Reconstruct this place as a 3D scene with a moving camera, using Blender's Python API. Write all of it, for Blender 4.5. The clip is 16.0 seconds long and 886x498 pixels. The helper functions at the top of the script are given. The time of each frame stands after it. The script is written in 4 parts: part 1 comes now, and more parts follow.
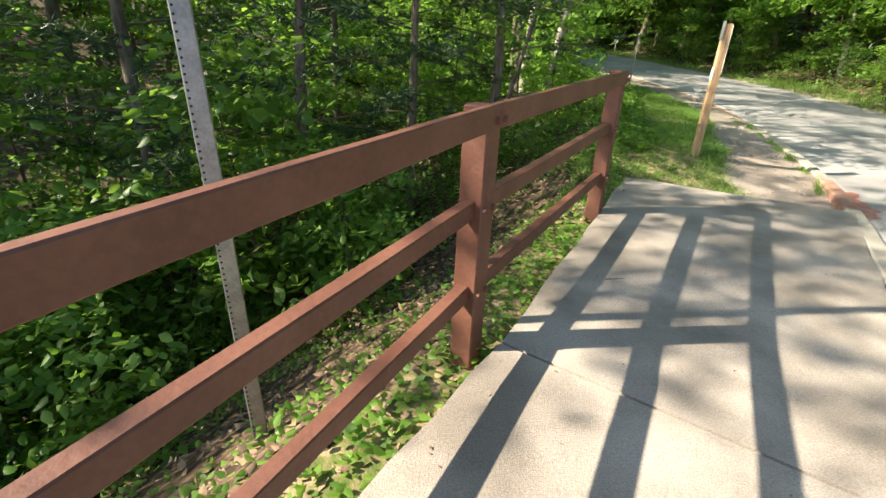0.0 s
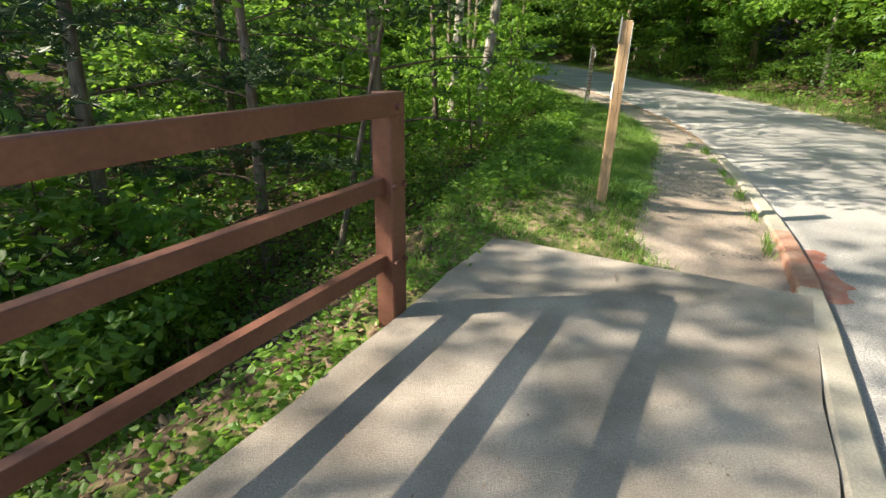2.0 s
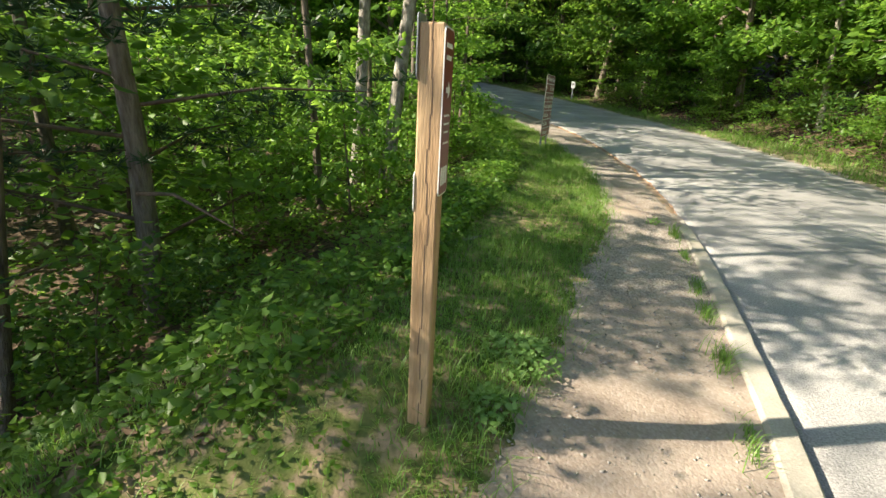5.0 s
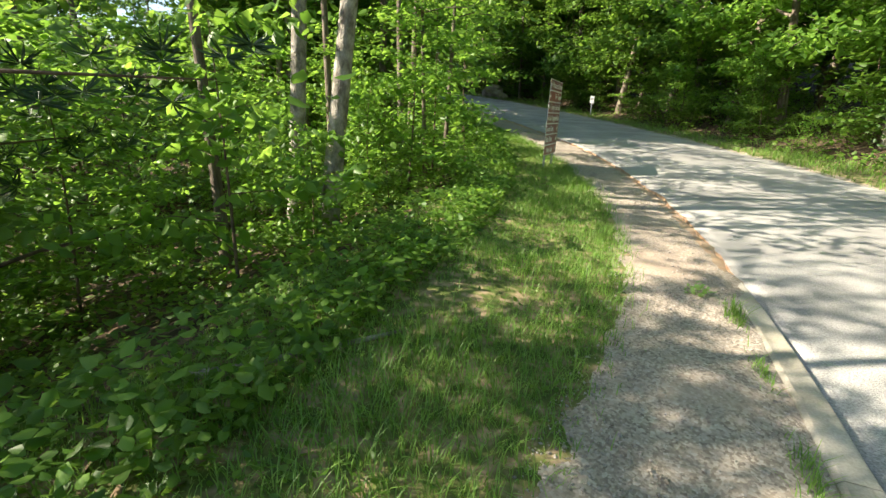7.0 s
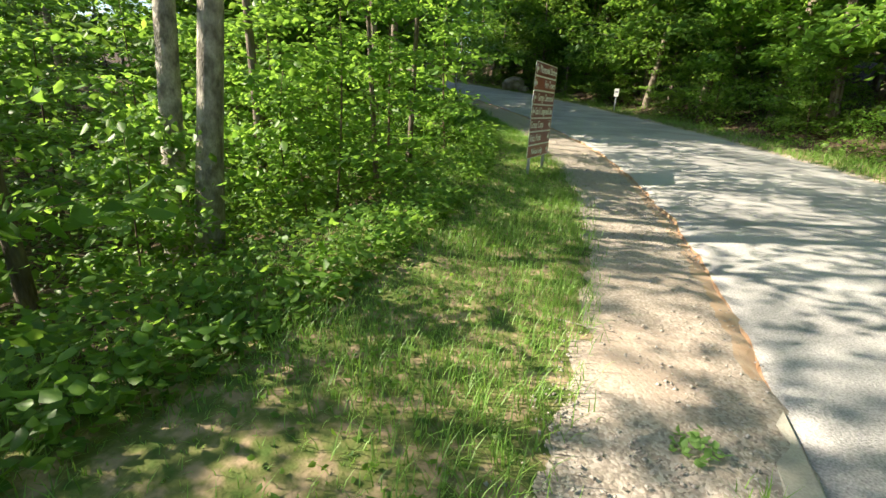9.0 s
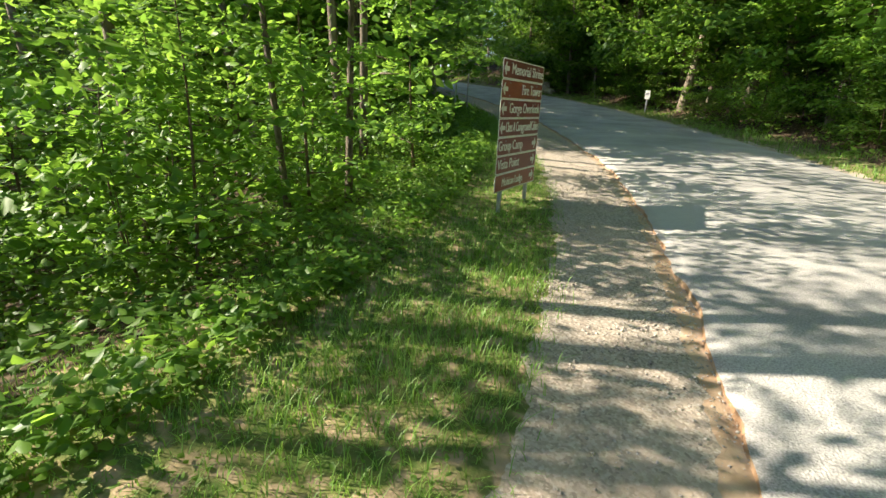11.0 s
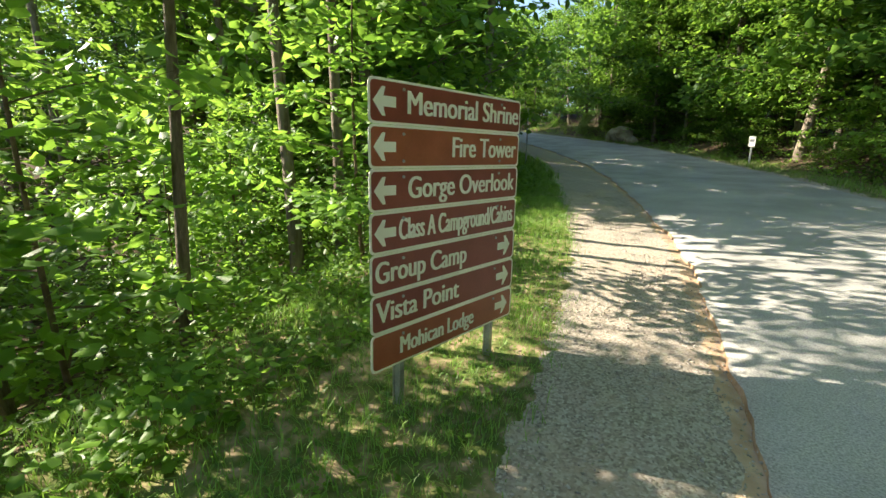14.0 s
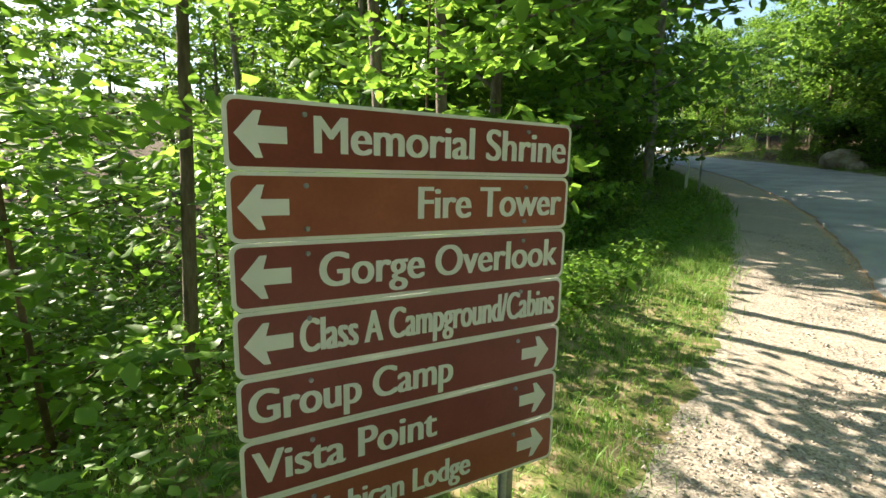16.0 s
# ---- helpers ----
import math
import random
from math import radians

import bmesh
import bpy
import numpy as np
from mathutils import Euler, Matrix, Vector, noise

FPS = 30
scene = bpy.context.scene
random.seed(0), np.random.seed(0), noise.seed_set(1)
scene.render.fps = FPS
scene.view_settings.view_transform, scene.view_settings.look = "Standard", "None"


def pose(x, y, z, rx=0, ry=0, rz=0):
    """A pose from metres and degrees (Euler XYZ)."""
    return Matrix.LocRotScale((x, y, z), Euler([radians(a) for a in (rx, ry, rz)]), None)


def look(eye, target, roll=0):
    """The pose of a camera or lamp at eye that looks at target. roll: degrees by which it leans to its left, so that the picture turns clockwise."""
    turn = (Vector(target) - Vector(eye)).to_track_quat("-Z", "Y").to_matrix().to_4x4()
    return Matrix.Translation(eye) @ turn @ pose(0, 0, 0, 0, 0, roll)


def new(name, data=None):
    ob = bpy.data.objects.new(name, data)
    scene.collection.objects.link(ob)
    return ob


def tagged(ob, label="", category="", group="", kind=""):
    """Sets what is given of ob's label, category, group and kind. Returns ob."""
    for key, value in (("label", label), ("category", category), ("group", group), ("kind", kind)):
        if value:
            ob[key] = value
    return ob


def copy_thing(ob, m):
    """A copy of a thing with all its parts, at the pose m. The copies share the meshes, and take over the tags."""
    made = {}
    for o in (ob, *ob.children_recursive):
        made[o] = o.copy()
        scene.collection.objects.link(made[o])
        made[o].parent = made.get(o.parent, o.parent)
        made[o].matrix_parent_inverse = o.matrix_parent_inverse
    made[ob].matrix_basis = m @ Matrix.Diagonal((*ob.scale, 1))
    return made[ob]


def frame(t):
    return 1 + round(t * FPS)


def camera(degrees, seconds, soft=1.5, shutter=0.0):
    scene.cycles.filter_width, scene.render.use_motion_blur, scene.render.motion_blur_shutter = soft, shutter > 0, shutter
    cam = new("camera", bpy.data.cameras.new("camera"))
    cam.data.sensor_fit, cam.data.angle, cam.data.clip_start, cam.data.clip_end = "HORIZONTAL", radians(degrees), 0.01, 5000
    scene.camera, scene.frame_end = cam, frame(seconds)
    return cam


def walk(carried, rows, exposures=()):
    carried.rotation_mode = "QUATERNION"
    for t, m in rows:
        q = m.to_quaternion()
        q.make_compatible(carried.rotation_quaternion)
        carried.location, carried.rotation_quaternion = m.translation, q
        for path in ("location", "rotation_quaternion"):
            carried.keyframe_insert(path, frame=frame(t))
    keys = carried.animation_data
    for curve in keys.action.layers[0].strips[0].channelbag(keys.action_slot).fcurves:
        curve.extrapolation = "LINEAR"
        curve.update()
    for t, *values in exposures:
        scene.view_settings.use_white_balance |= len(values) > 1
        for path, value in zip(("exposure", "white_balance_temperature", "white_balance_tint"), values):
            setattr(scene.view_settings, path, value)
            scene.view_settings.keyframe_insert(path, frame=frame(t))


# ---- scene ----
cam = camera(87.5, 16.0)
PATH = [
    (0, (1.27, 0.465, 1.552), (1.281, 2.298, 0.752), 2.7),
    (0.5, (1.764, 0.823, 1.543), (1.753, 2.665, 0.763), 2.0),
    (1, (2.214, 1.325, 1.544), (2.185, 3.169, 0.772), 1.6),
    (1.5, (2.682, 1.639, 1.607), (2.659, 3.49, 0.852), 1.3),
    (2, (3.182, 2.383, 1.552), (3.179, 4.245, 0.822), 1.1),
    (2.5, (3.521, 2.840, 1.592), (3.511, 4.706, 0.871), 1.8),
    (3, (3.862, 3.188, 1.659), (3.855, 5.066, 0.971), 2.0),
    (3.5, (4.099, 3.696, 1.748), (4.084, 5.576, 1.068), 2.0),
    (4, (4.431, 4.287, 1.737), (4.463, 6.177, 1.082), 2.4),
    (4.5, (4.672, 4.721, 1.728), (4.718, 6.616, 1.088), 2.5),
    (5, (4.834, 5.244, 1.752), (4.871, 7.137, 1.108), 3.1),
    (7.5, (5.929, 7.86, 1.595), (5.853, 9.776, 1.026), 2.5),
    (8, (6.172, 8.273, 1.606), (6.077, 10.187, 1.031), 2.7),
    (8.5, (6.38, 8.785, 1.604), (6.242, 10.686, 0.997), 3.0),
    (9, (6.696, 9.308, 1.611), (6.528, 11.207, 1.004), 3.1),
    (9.5, (6.957, 9.777, 1.642), (6.742, 11.672, 1.041), 2.3),
    (10, (7.192, 10.264, 1.757), (6.96, 12.152, 1.14), 2.3),
    (12.5, (7.889, 13.422, 1.799), (7.411, 15.294, 1.284), 2.1),
    (13, (7.986, 13.943, 1.849), (7.451, 15.812, 1.378), 1.9),
    (13.5, (8.149, 14.432, 1.91), (7.547, 16.289, 1.474), 1.5),
    (14, (8.337, 14.805, 1.935), (7.667, 16.643, 1.522), 1.2),
    (14.5, (8.406, 15.155, 1.924), (7.631, 16.959, 1.544), 1.0),
    (15, (8.490, 15.510, 1.978), (7.583, 17.249, 1.589), 1.3),
    (15.5, (8.600, 15.816, 2.029), (7.465, 17.424, 1.680), 1.5),
    (16, (8.567, 16.116, 2.058), (7.295, 17.623, 1.737), 1.3),
]
walk(cam, [(t, look(eye, target, roll)) for t, eye, target, roll in PATH], [(0, 1.65), (3, 1.5), (5, 1.5), (8, 1.9), (10, 1.65), (13.5, 1.95), (16, 2.0)])
SUN_ELEV, SUN_AZ = radians(35.5), radians(187)   # azimuth of the sun, counted from +x towards +y
world = bpy.data.worlds.new("world")
scene.world = world
world.use_nodes = True
wn = world.node_tree
sky = wn.nodes.new("ShaderNodeTexSky")
sky.sky_type, sky.sun_disc = "NISHITA", False
sky.sun_elevation, sky.sun_rotation = SUN_ELEV, radians(90) - SUN_AZ
wn.links.new(sky.outputs[0], wn.nodes["Background"].inputs[0])
wn.nodes["Background"].inputs[1].default_value = 0.085
sun = new("sun", bpy.data.lights.new("sun", "SUN"))
sun.data.energy, sun.data.angle, sun.data.color = 5.0, radians(0.55), (1.0, 0.89, 0.72)
sun.matrix_world = look((math.cos(SUN_ELEV) * math.cos(SUN_AZ) * 60, math.cos(SUN_ELEV) * math.sin(SUN_AZ) * 60, math.sin(SUN_ELEV) * 60), (0, 0, 0))


# ---- materials ----
def material(name, colours, scale=6.0, rough=0.8, bump=0.2, bump_scale=60.0, metal=0.0, vary=0.0, spec=0.5, stretch=(1, 1, 1), fine=0.35, coords="Object"):
    """A surface of two colours mixed by broad noise, with fine grain, relief and a change from piece to piece."""
    m = bpy.data.materials.new(name)
    m.use_nodes = True
    n, l = m.node_tree.nodes, m.node_tree.links
    b = n["Principled BSDF"]
    b.inputs["Roughness"].default_value, b.inputs["Metallic"].default_value = rough, metal
    b.inputs["Specular IOR Level"].default_value = spec
    tc, mp = n.new("ShaderNodeTexCoord"), n.new("ShaderNodeMapping")
    mp.inputs["Scale"].default_value = stretch
    l.new(tc.outputs[coords], mp.inputs[0])
    broad, grain = n.new("ShaderNodeTexNoise"), n.new("ShaderNodeTexNoise")
    broad.inputs["Scale"].default_value, broad.inputs["Detail"].default_value = scale, 6
    grain.inputs["Scale"].default_value, grain.inputs["Detail"].default_value = bump_scale, 5
    l.new(mp.outputs[0], broad.inputs[0]), l.new(mp.outputs[0], grain.inputs[0])
    ramp = n.new("ShaderNodeValToRGB")
    ramp.color_ramp.elements[0].position, ramp.color_ramp.elements[1].position = 0.35, 0.65
    ramp.color_ramp.elements[0].color, ramp.color_ramp.elements[1].color = (*colours[0], 1), (*colours[1], 1)
    l.new(broad.outputs[0], ramp.inputs[0])
    mixed = n.new("ShaderNodeMix")
    mixed.data_type, mixed.blend_type = "RGBA", "OVERLAY"
    mixed.inputs["Factor"].default_value = fine
    l.new(ramp.outputs[0], mixed.inputs[6]), l.new(grain.outputs[0], mixed.inputs[7])
    last = mixed.outputs[2]
    if vary:
        info, hsv, rng = n.new("ShaderNodeObjectInfo"), n.new("ShaderNodeHueSaturation"), n.new("ShaderNodeMapRange")
        rng.inputs[3].default_value, rng.inputs[4].default_value = 1 - vary, 1 + vary
        l.new(info.outputs["Random"], rng.inputs[0]), l.new(rng.outputs[0], hsv.inputs["Value"]), l.new(last, hsv.inputs["Color"])
        last = hsv.outputs[0]
    l.new(last, b.inputs["Base Color"])
    if bump:
        bp = n.new("ShaderNodeBump")
        bp.inputs["Strength"].default_value, bp.inputs["Distance"].default_value = bump, 0.02
        l.new(grain.outputs[0], bp.inputs["Height"]), l.new(bp.outputs[0], b.inputs["Normal"])
    return m


def leaf_material(name, dark, light, glow=0.5, rough=0.45):
    """Thin leaves that let light through, each a little different in colour."""
    m = bpy.data.materials.new(name)
    m.use_nodes = True
    n, l = m.node_tree.nodes, m.node_tree.links
    b, out = n["Principled BSDF"], n["Material Output"]
    b.inputs["Roughness"].default_value = rough
    b.inputs["Specular IOR Level"].default_value = 0.35
    geo, ramp = n.new("ShaderNodeNewGeometry"), n.new("ShaderNodeValToRGB")
    ramp.color_ramp.elements[0].color, ramp.color_ramp.elements[1].color = (*dark, 1), (*light, 1)
    l.new(geo.outputs["Random Per Island"], ramp.inputs[0])
    l.new(ramp.outputs[0], b.inputs["Base Color"])
    tr, mx, hs = n.new("ShaderNodeBsdfTranslucent"), n.new("ShaderNodeMixShader"), n.new("ShaderNodeHueSaturation")
    hs.inputs["Value"].default_value, hs.inputs["Saturation"].default_value, hs.inputs["Hue"].default_value = 1.9, 1.05, 0.485
    l.new(ramp.outputs[0], hs.inputs["Color"]), l.new(hs.outputs[0], tr.inputs[0])
    mx.inputs[0].default_value = glow
    l.new(b.outputs[0], mx.inputs[1]), l.new(tr.outputs[0], mx.inputs[2]), l.new(mx.outputs[0], out.inputs[0])
    return m


CONCRETE = material("concrete", ((0.225, 0.192, 0.158), (0.42, 0.368, 0.312)), 1.6, 0.85, 0.3, 130, fine=0.65)
KERB = material("kerb_concrete", ((0.33, 0.30, 0.24), (0.47, 0.43, 0.36)), 3, 0.85, 0.3, 80)
ASPHALT = material("asphalt", ((0.27, 0.26, 0.25), (0.41, 0.395, 0.375)), 0.7, 0.85, 0.7, 85, fine=0.9)
PAINTED = material("painted_wood", ((0.125, 0.048, 0.030), (0.185, 0.078, 0.050)), 3, 0.55, 0.15, 40, stretch=(1, 1, 1), fine=0.3)
POSTWOOD = material("post_wood", ((0.36, 0.22, 0.11), (0.52, 0.36, 0.20)), 3, 0.75, 0.3, 30, stretch=(6, 6, 0.5))
STEEL = material("galvanised_steel", ((0.30, 0.31, 0.32), (0.42, 0.43, 0.44)), 12, 0.45, 0.05, 60, metal=0.7)
BARK = material("bark", ((0.10, 0.075, 0.055), (0.23, 0.19, 0.15)), 5, 0.95, 0.9, 22, stretch=(3, 3, 0.7), vary=0.25)
PALEBARK = material("pale_bark", ((0.16, 0.14, 0.115), (0.46, 0.42, 0.36)), 6, 0.95, 0.9, 30, stretch=(1.6, 1.6, 1.0), fine=0.5)
TWIG = material("twig", ((0.09, 0.06, 0.04), (0.17, 0.12, 0.08)), 8, 0.9, 0.3, 40)
LEAF = leaf_material("leaf", (0.058, 0.130, 0.020), (0.155, 0.275, 0.045))
LEAF_DARK = leaf_material("dark_leaf", (0.035, 0.088, 0.017), (0.095, 0.185, 0.036))
LEAF_BRIGHT = leaf_material("bright_leaf", (0.078, 0.175, 0.027), (0.19, 0.335, 0.058))
NEEDLE = leaf_material("needle", (0.025, 0.06, 0.018), (0.06, 0.12, 0.035), 0.25)
GRASS = leaf_material("grass_blade", (0.085, 0.185, 0.028), (0.21, 0.35, 0.075), 0.35)


# ---- mesh helpers ----
def raw(name, verts, faces, mat, parent=None, smooth=False):
    me = bpy.data.meshes.new(name)
    me.from_pydata([tuple(v) for v in verts], [], [tuple(f) for f in faces])
    if smooth:
        me.polygons.foreach_set("use_smooth", [True] * len(me.polygons))
    me.materials.append(mat)
    ob = new(name, me)
    ob.parent = parent
    return ob


def part(name, bm, mat, parent=None, label="", smooth=False):
    me = bpy.data.meshes.new(name)
    bm.to_mesh(me), bm.free()
    if smooth:
        me.polygons.foreach_set("use_smooth", [True] * len(me.polygons))
    me.materials.append(mat)
    ob = new(name, me)
    ob.parent = parent
    return tagged(ob, label)


def box(sx, sy, sz, at=(0, 0, 0), bevel=0.004, turn=None):
    """A bevelled box; at is the middle of its underside."""
    bm = bmesh.new()
    bmesh.ops.create_cube(bm, size=1, matrix=Matrix.Diagonal((sx, sy, sz, 1)))
    if bevel:
        bmesh.ops.bevel(bm, geom=bm.edges[:], offset=bevel, segments=1, affect="EDGES")
    m = Matrix.Translation(Vector(at) + Vector((0, 0, sz / 2)))
    bmesh.ops.transform(bm, matrix=(turn @ m) if turn else m, verts=bm.verts)
    return bm


def tube(points, radii, sides=8):
    """Vertices and faces of a bent, tapered tube."""
    P = [Vector(p) for p in points]
    vs, fs = [], []
    for i, p in enumerate(P):
        d = (P[min(i + 1, len(P) - 1)] - P[max(i - 1, 0)]).normalized()
        a = d.orthogonal().normalized() if abs(d.z) < 0.95 else Vector((1, 0, 0))
        a = (a - d * a.dot(d)).normalized()
        b = d.cross(a)
        for k in range(sides):
            w = 2 * math.pi * k / sides
            vs.append(p + (a * math.cos(w) + b * math.sin(w)) * radii[i])
    for i in range(len(P) - 1):
        for k in range(sides):
            fs.append((i * sides + k, i * sides + (k + 1) % sides, (i + 1) * sides + (k + 1) % sides, (i + 1) * sides + k))
    fs.append(tuple(range((len(P) - 1) * sides, len(P) * sides)))
    return vs, fs


def mesh_arrays(name, verts, faces, mat, parent=None):
    """A mesh from numpy arrays; faces all have one number of corners."""
    me = bpy.data.meshes.new(name)
    n, k = faces.shape
    me.vertices.add(len(verts)), me.loops.add(n * k), me.polygons.add(n)
    me.vertices.foreach_set("co", verts.astype(np.float32).ravel())
    me.loops.foreach_set("vertex_index", faces.astype(np.int32).ravel())
    me.polygons.foreach_set("loop_start", np.arange(0, n * k, k, dtype=np.int32))
    me.polygons.foreach_set("loop_total", np.full(n, k, dtype=np.int32))
    me.update(calc_edges=True)
    me.materials.append(mat)
    ob = new(name, me)
    ob.parent = parent
    return ob


def leaves(centres, size, rng, droop=0.3, spread=0.5, width=0.5):
    """One pointed leaf folded along its midrib at each centre: arrays of vertices and faces."""
    n = len(centres)
    az = rng.uniform(0, 2 * np.pi, n)
    tilt = rng.normal(-droop, spread, n)
    along = np.c_[np.cos(az) * np.cos(tilt), np.sin(az) * np.cos(tilt), np.sin(tilt)]
    roll = rng.normal(0, 0.45, n)
    flat = np.c_[-np.sin(az), np.cos(az), np.zeros(n)]
    up = np.cross(along, flat)
    side = flat * np.cos(roll)[:, None] + up * np.sin(roll)[:, None]
    up = np.cross(along, side)
    s = (size * rng.uniform(0.6, 1.3, n))[:, None]
    base = centres
    tip = centres + along * s
    low, high = centres + along * s * 0.32, centres + along * s * 0.66
    fold = up * s * 0.09
    wide, slim = side * s * width * 0.5, side * s * width * 0.36
    v = np.stack([base, low - wide - fold, high - slim - fold, tip, high + slim - fold, low + wide - fold], 1).reshape(-1, 3)
    i = np.arange(n)[:, None] * 6
    f = np.concatenate([i + np.array([[0, 1, 2, 3]]), i + np.array([[0, 3, 4, 5]])], 0)
    return v, f


# ---- lie of the land ----
EDGE_Y = [-40, -20, -10, 0, 4.28, 5.75, 6.7, 8.15, 9.5, 10.5, 11.4, 12.8, 13.8, 17.5, 21.5, 26.5, 32, 37, 44, 52, 62, 80, 120]
EDGE_X = [-22, -9.5, -3.4, 2.7, 5.33, 6.2, 6.62, 7.17, 7.66, 8.0, 8.28, 8.56, 8.76, 9.18, 9.3, 8.85, 8.1, 7.0, 4.7, 1.4, -3.4, -13, -36]
FAR_Y = [-40, -20, -10, 0, 5, 10, 13, 16, 20, 27, 34, 40, 50, 60, 80, 120]
FAR_X = [-15, -2.5, 3.2, 8.4, 10.6, 12.3, 13.1, 13.7, 14.1, 14.4, 13.9, 12.8, 9.6, 5.2, -5, -28]
BANK_Y = [-40, -10, 0, 2.4, 5.1, 6.6, 8, 10, 12, 14, 16, 18, 22, 28, 36, 45, 60, 120]
BANK_X = [-28, -7.2, -0.4, 1.15, 2.7, 3.5, 4.1, 4.7, 5.4, 5.9, 6.2, 6.3, 6.3, 5.8, 4.2, 1.5, -6, -40]
RISE_Y = [-60, 0, 25, 35, 60, 100, 400]
RISE_Z = [-1.8, -0.2, 0.80, 1.30, 3.3, 6.3, 12]


def along_line(y, ys, xs, w=1.0):
    return sum(np.interp(np.asarray(y, float) + k * w, ys, xs) for k in (-1, -0.5, 0, 0.5, 1)) / 5


def edge(y): return along_line(y, EDGE_Y, EDGE_X)
def far_edge(y): return along_line(y, FAR_Y, FAR_X)
def bank(y): return along_line(y, BANK_Y, BANK_X)
def rise(y): return along_line(y, RISE_Y, RISE_Z, 4.0)


def road_z(x, y):
    k = np.clip((np.asarray(y, float) - 10.5) / 3.5, 0, 1)
    return rise(y) - 0.04 + 0.06 * k


def land(x, y):
    """Height of the ground at x, y (arrays or numbers)."""
    x, y = np.asarray(x, float), np.asarray(y, float)
    e, f, b = edge(y), far_edge(y), bank(y)
    paved = np.clip((6.9 - y) / 0.9, 0, 1)
    z = rise(y) + (1 - paved) * 0.045 * np.clip(e - x, 0, 3.0) - paved * 0.07
    z = z + 0.17 * np.exp(-((x - 4.6) ** 2 + (y - 7.5) ** 2) / 1.2)
    z = np.where(x > e, road_z(x, y) - 0.05, z)
    d = np.clip(b - x, 0, None)
    steep = np.interp(y, [-5, 6, 9, 12, 22, 40], [0.62, 0.6, 0.40, 0.30, 0.30, 0.35])
    z = z - steep * np.minimum(d, 5.5) * np.clip(d / 1.0, 0, 1) + 0.04 * np.clip(d - 13, 0, 40) + 0.22 * np.clip(d - 24, 0, 60)
    r = np.clip(x - f, 0, None)
    z = z + 0.05 - 0.05 * np.exp(-r * 4) + np.where(x > f, 0.03, 0) + 0.22 * np.clip(r - 1.6, 0, 2.5) + 0.08 * np.clip(r - 4.1, 0, 7) + 0.25 * np.clip(r - 11, 0, 50)
    return z


def ground_z(x, y):
    return float(land(x, y))


def steps(bands):
    out = []
    for a, b, s in bands:
        out += list(np.arange(a, b, s))
    return np.array(out + [bands[-1][1]])


GX = steps([(-400, -60, 34), (-60, -14, 1.6), (-14, -1, 0.5), (-1, 11, 0.12), (11, 18, 0.4), (18, 60, 1.6), (60, 400, 34)])
GY = steps([(-300, -40, 26), (-40, -3, 1.5), (-3, 24, 0.14), (24, 50, 0.5), (50, 130, 2), (130, 500, 37)])
XX, YY = np.meshgrid(GX, GY)
ZZ = land(XX, YY)
rough = np.array([[noise.noise((a * 1.3, b * 1.3, 0)) * 0.035 + noise.noise((a * 5, b * 5, 3)) * 0.012 for a in GX] for b in GY])
on_road = (XX > edge(YY) - 0.3) & (XX < far_edge(YY) + 0.1)
ZZ = ZZ + np.where(on_road, 0, rough)


def grass_edge(y):
    """Where the turf meets the gravel path."""
    return along_line(y, [-40, 4.6, 5.3, 5.8, 6.6, 7.4, 8.5, 9.5, 11, 13, 16, 19, 22, 28, 36, 60, 120], [-22, 5.7, 6.0, 4.7, 4.95, 5.45, 5.9, 6.35, 7.1, 7.6, 7.95, 8.0, 7.8, 6.9, 5.2, -5, -38], 0.6)


def stoniness(y):
    """How stony the path is on its way: bare earth and gravel by turns."""
    return np.interp(y, [6, 8.2, 9, 10.6, 11.4, 13.2, 14.5, 40], [0.3, 0.45, 1, 1, 0.75, 0.75, 1, 1])


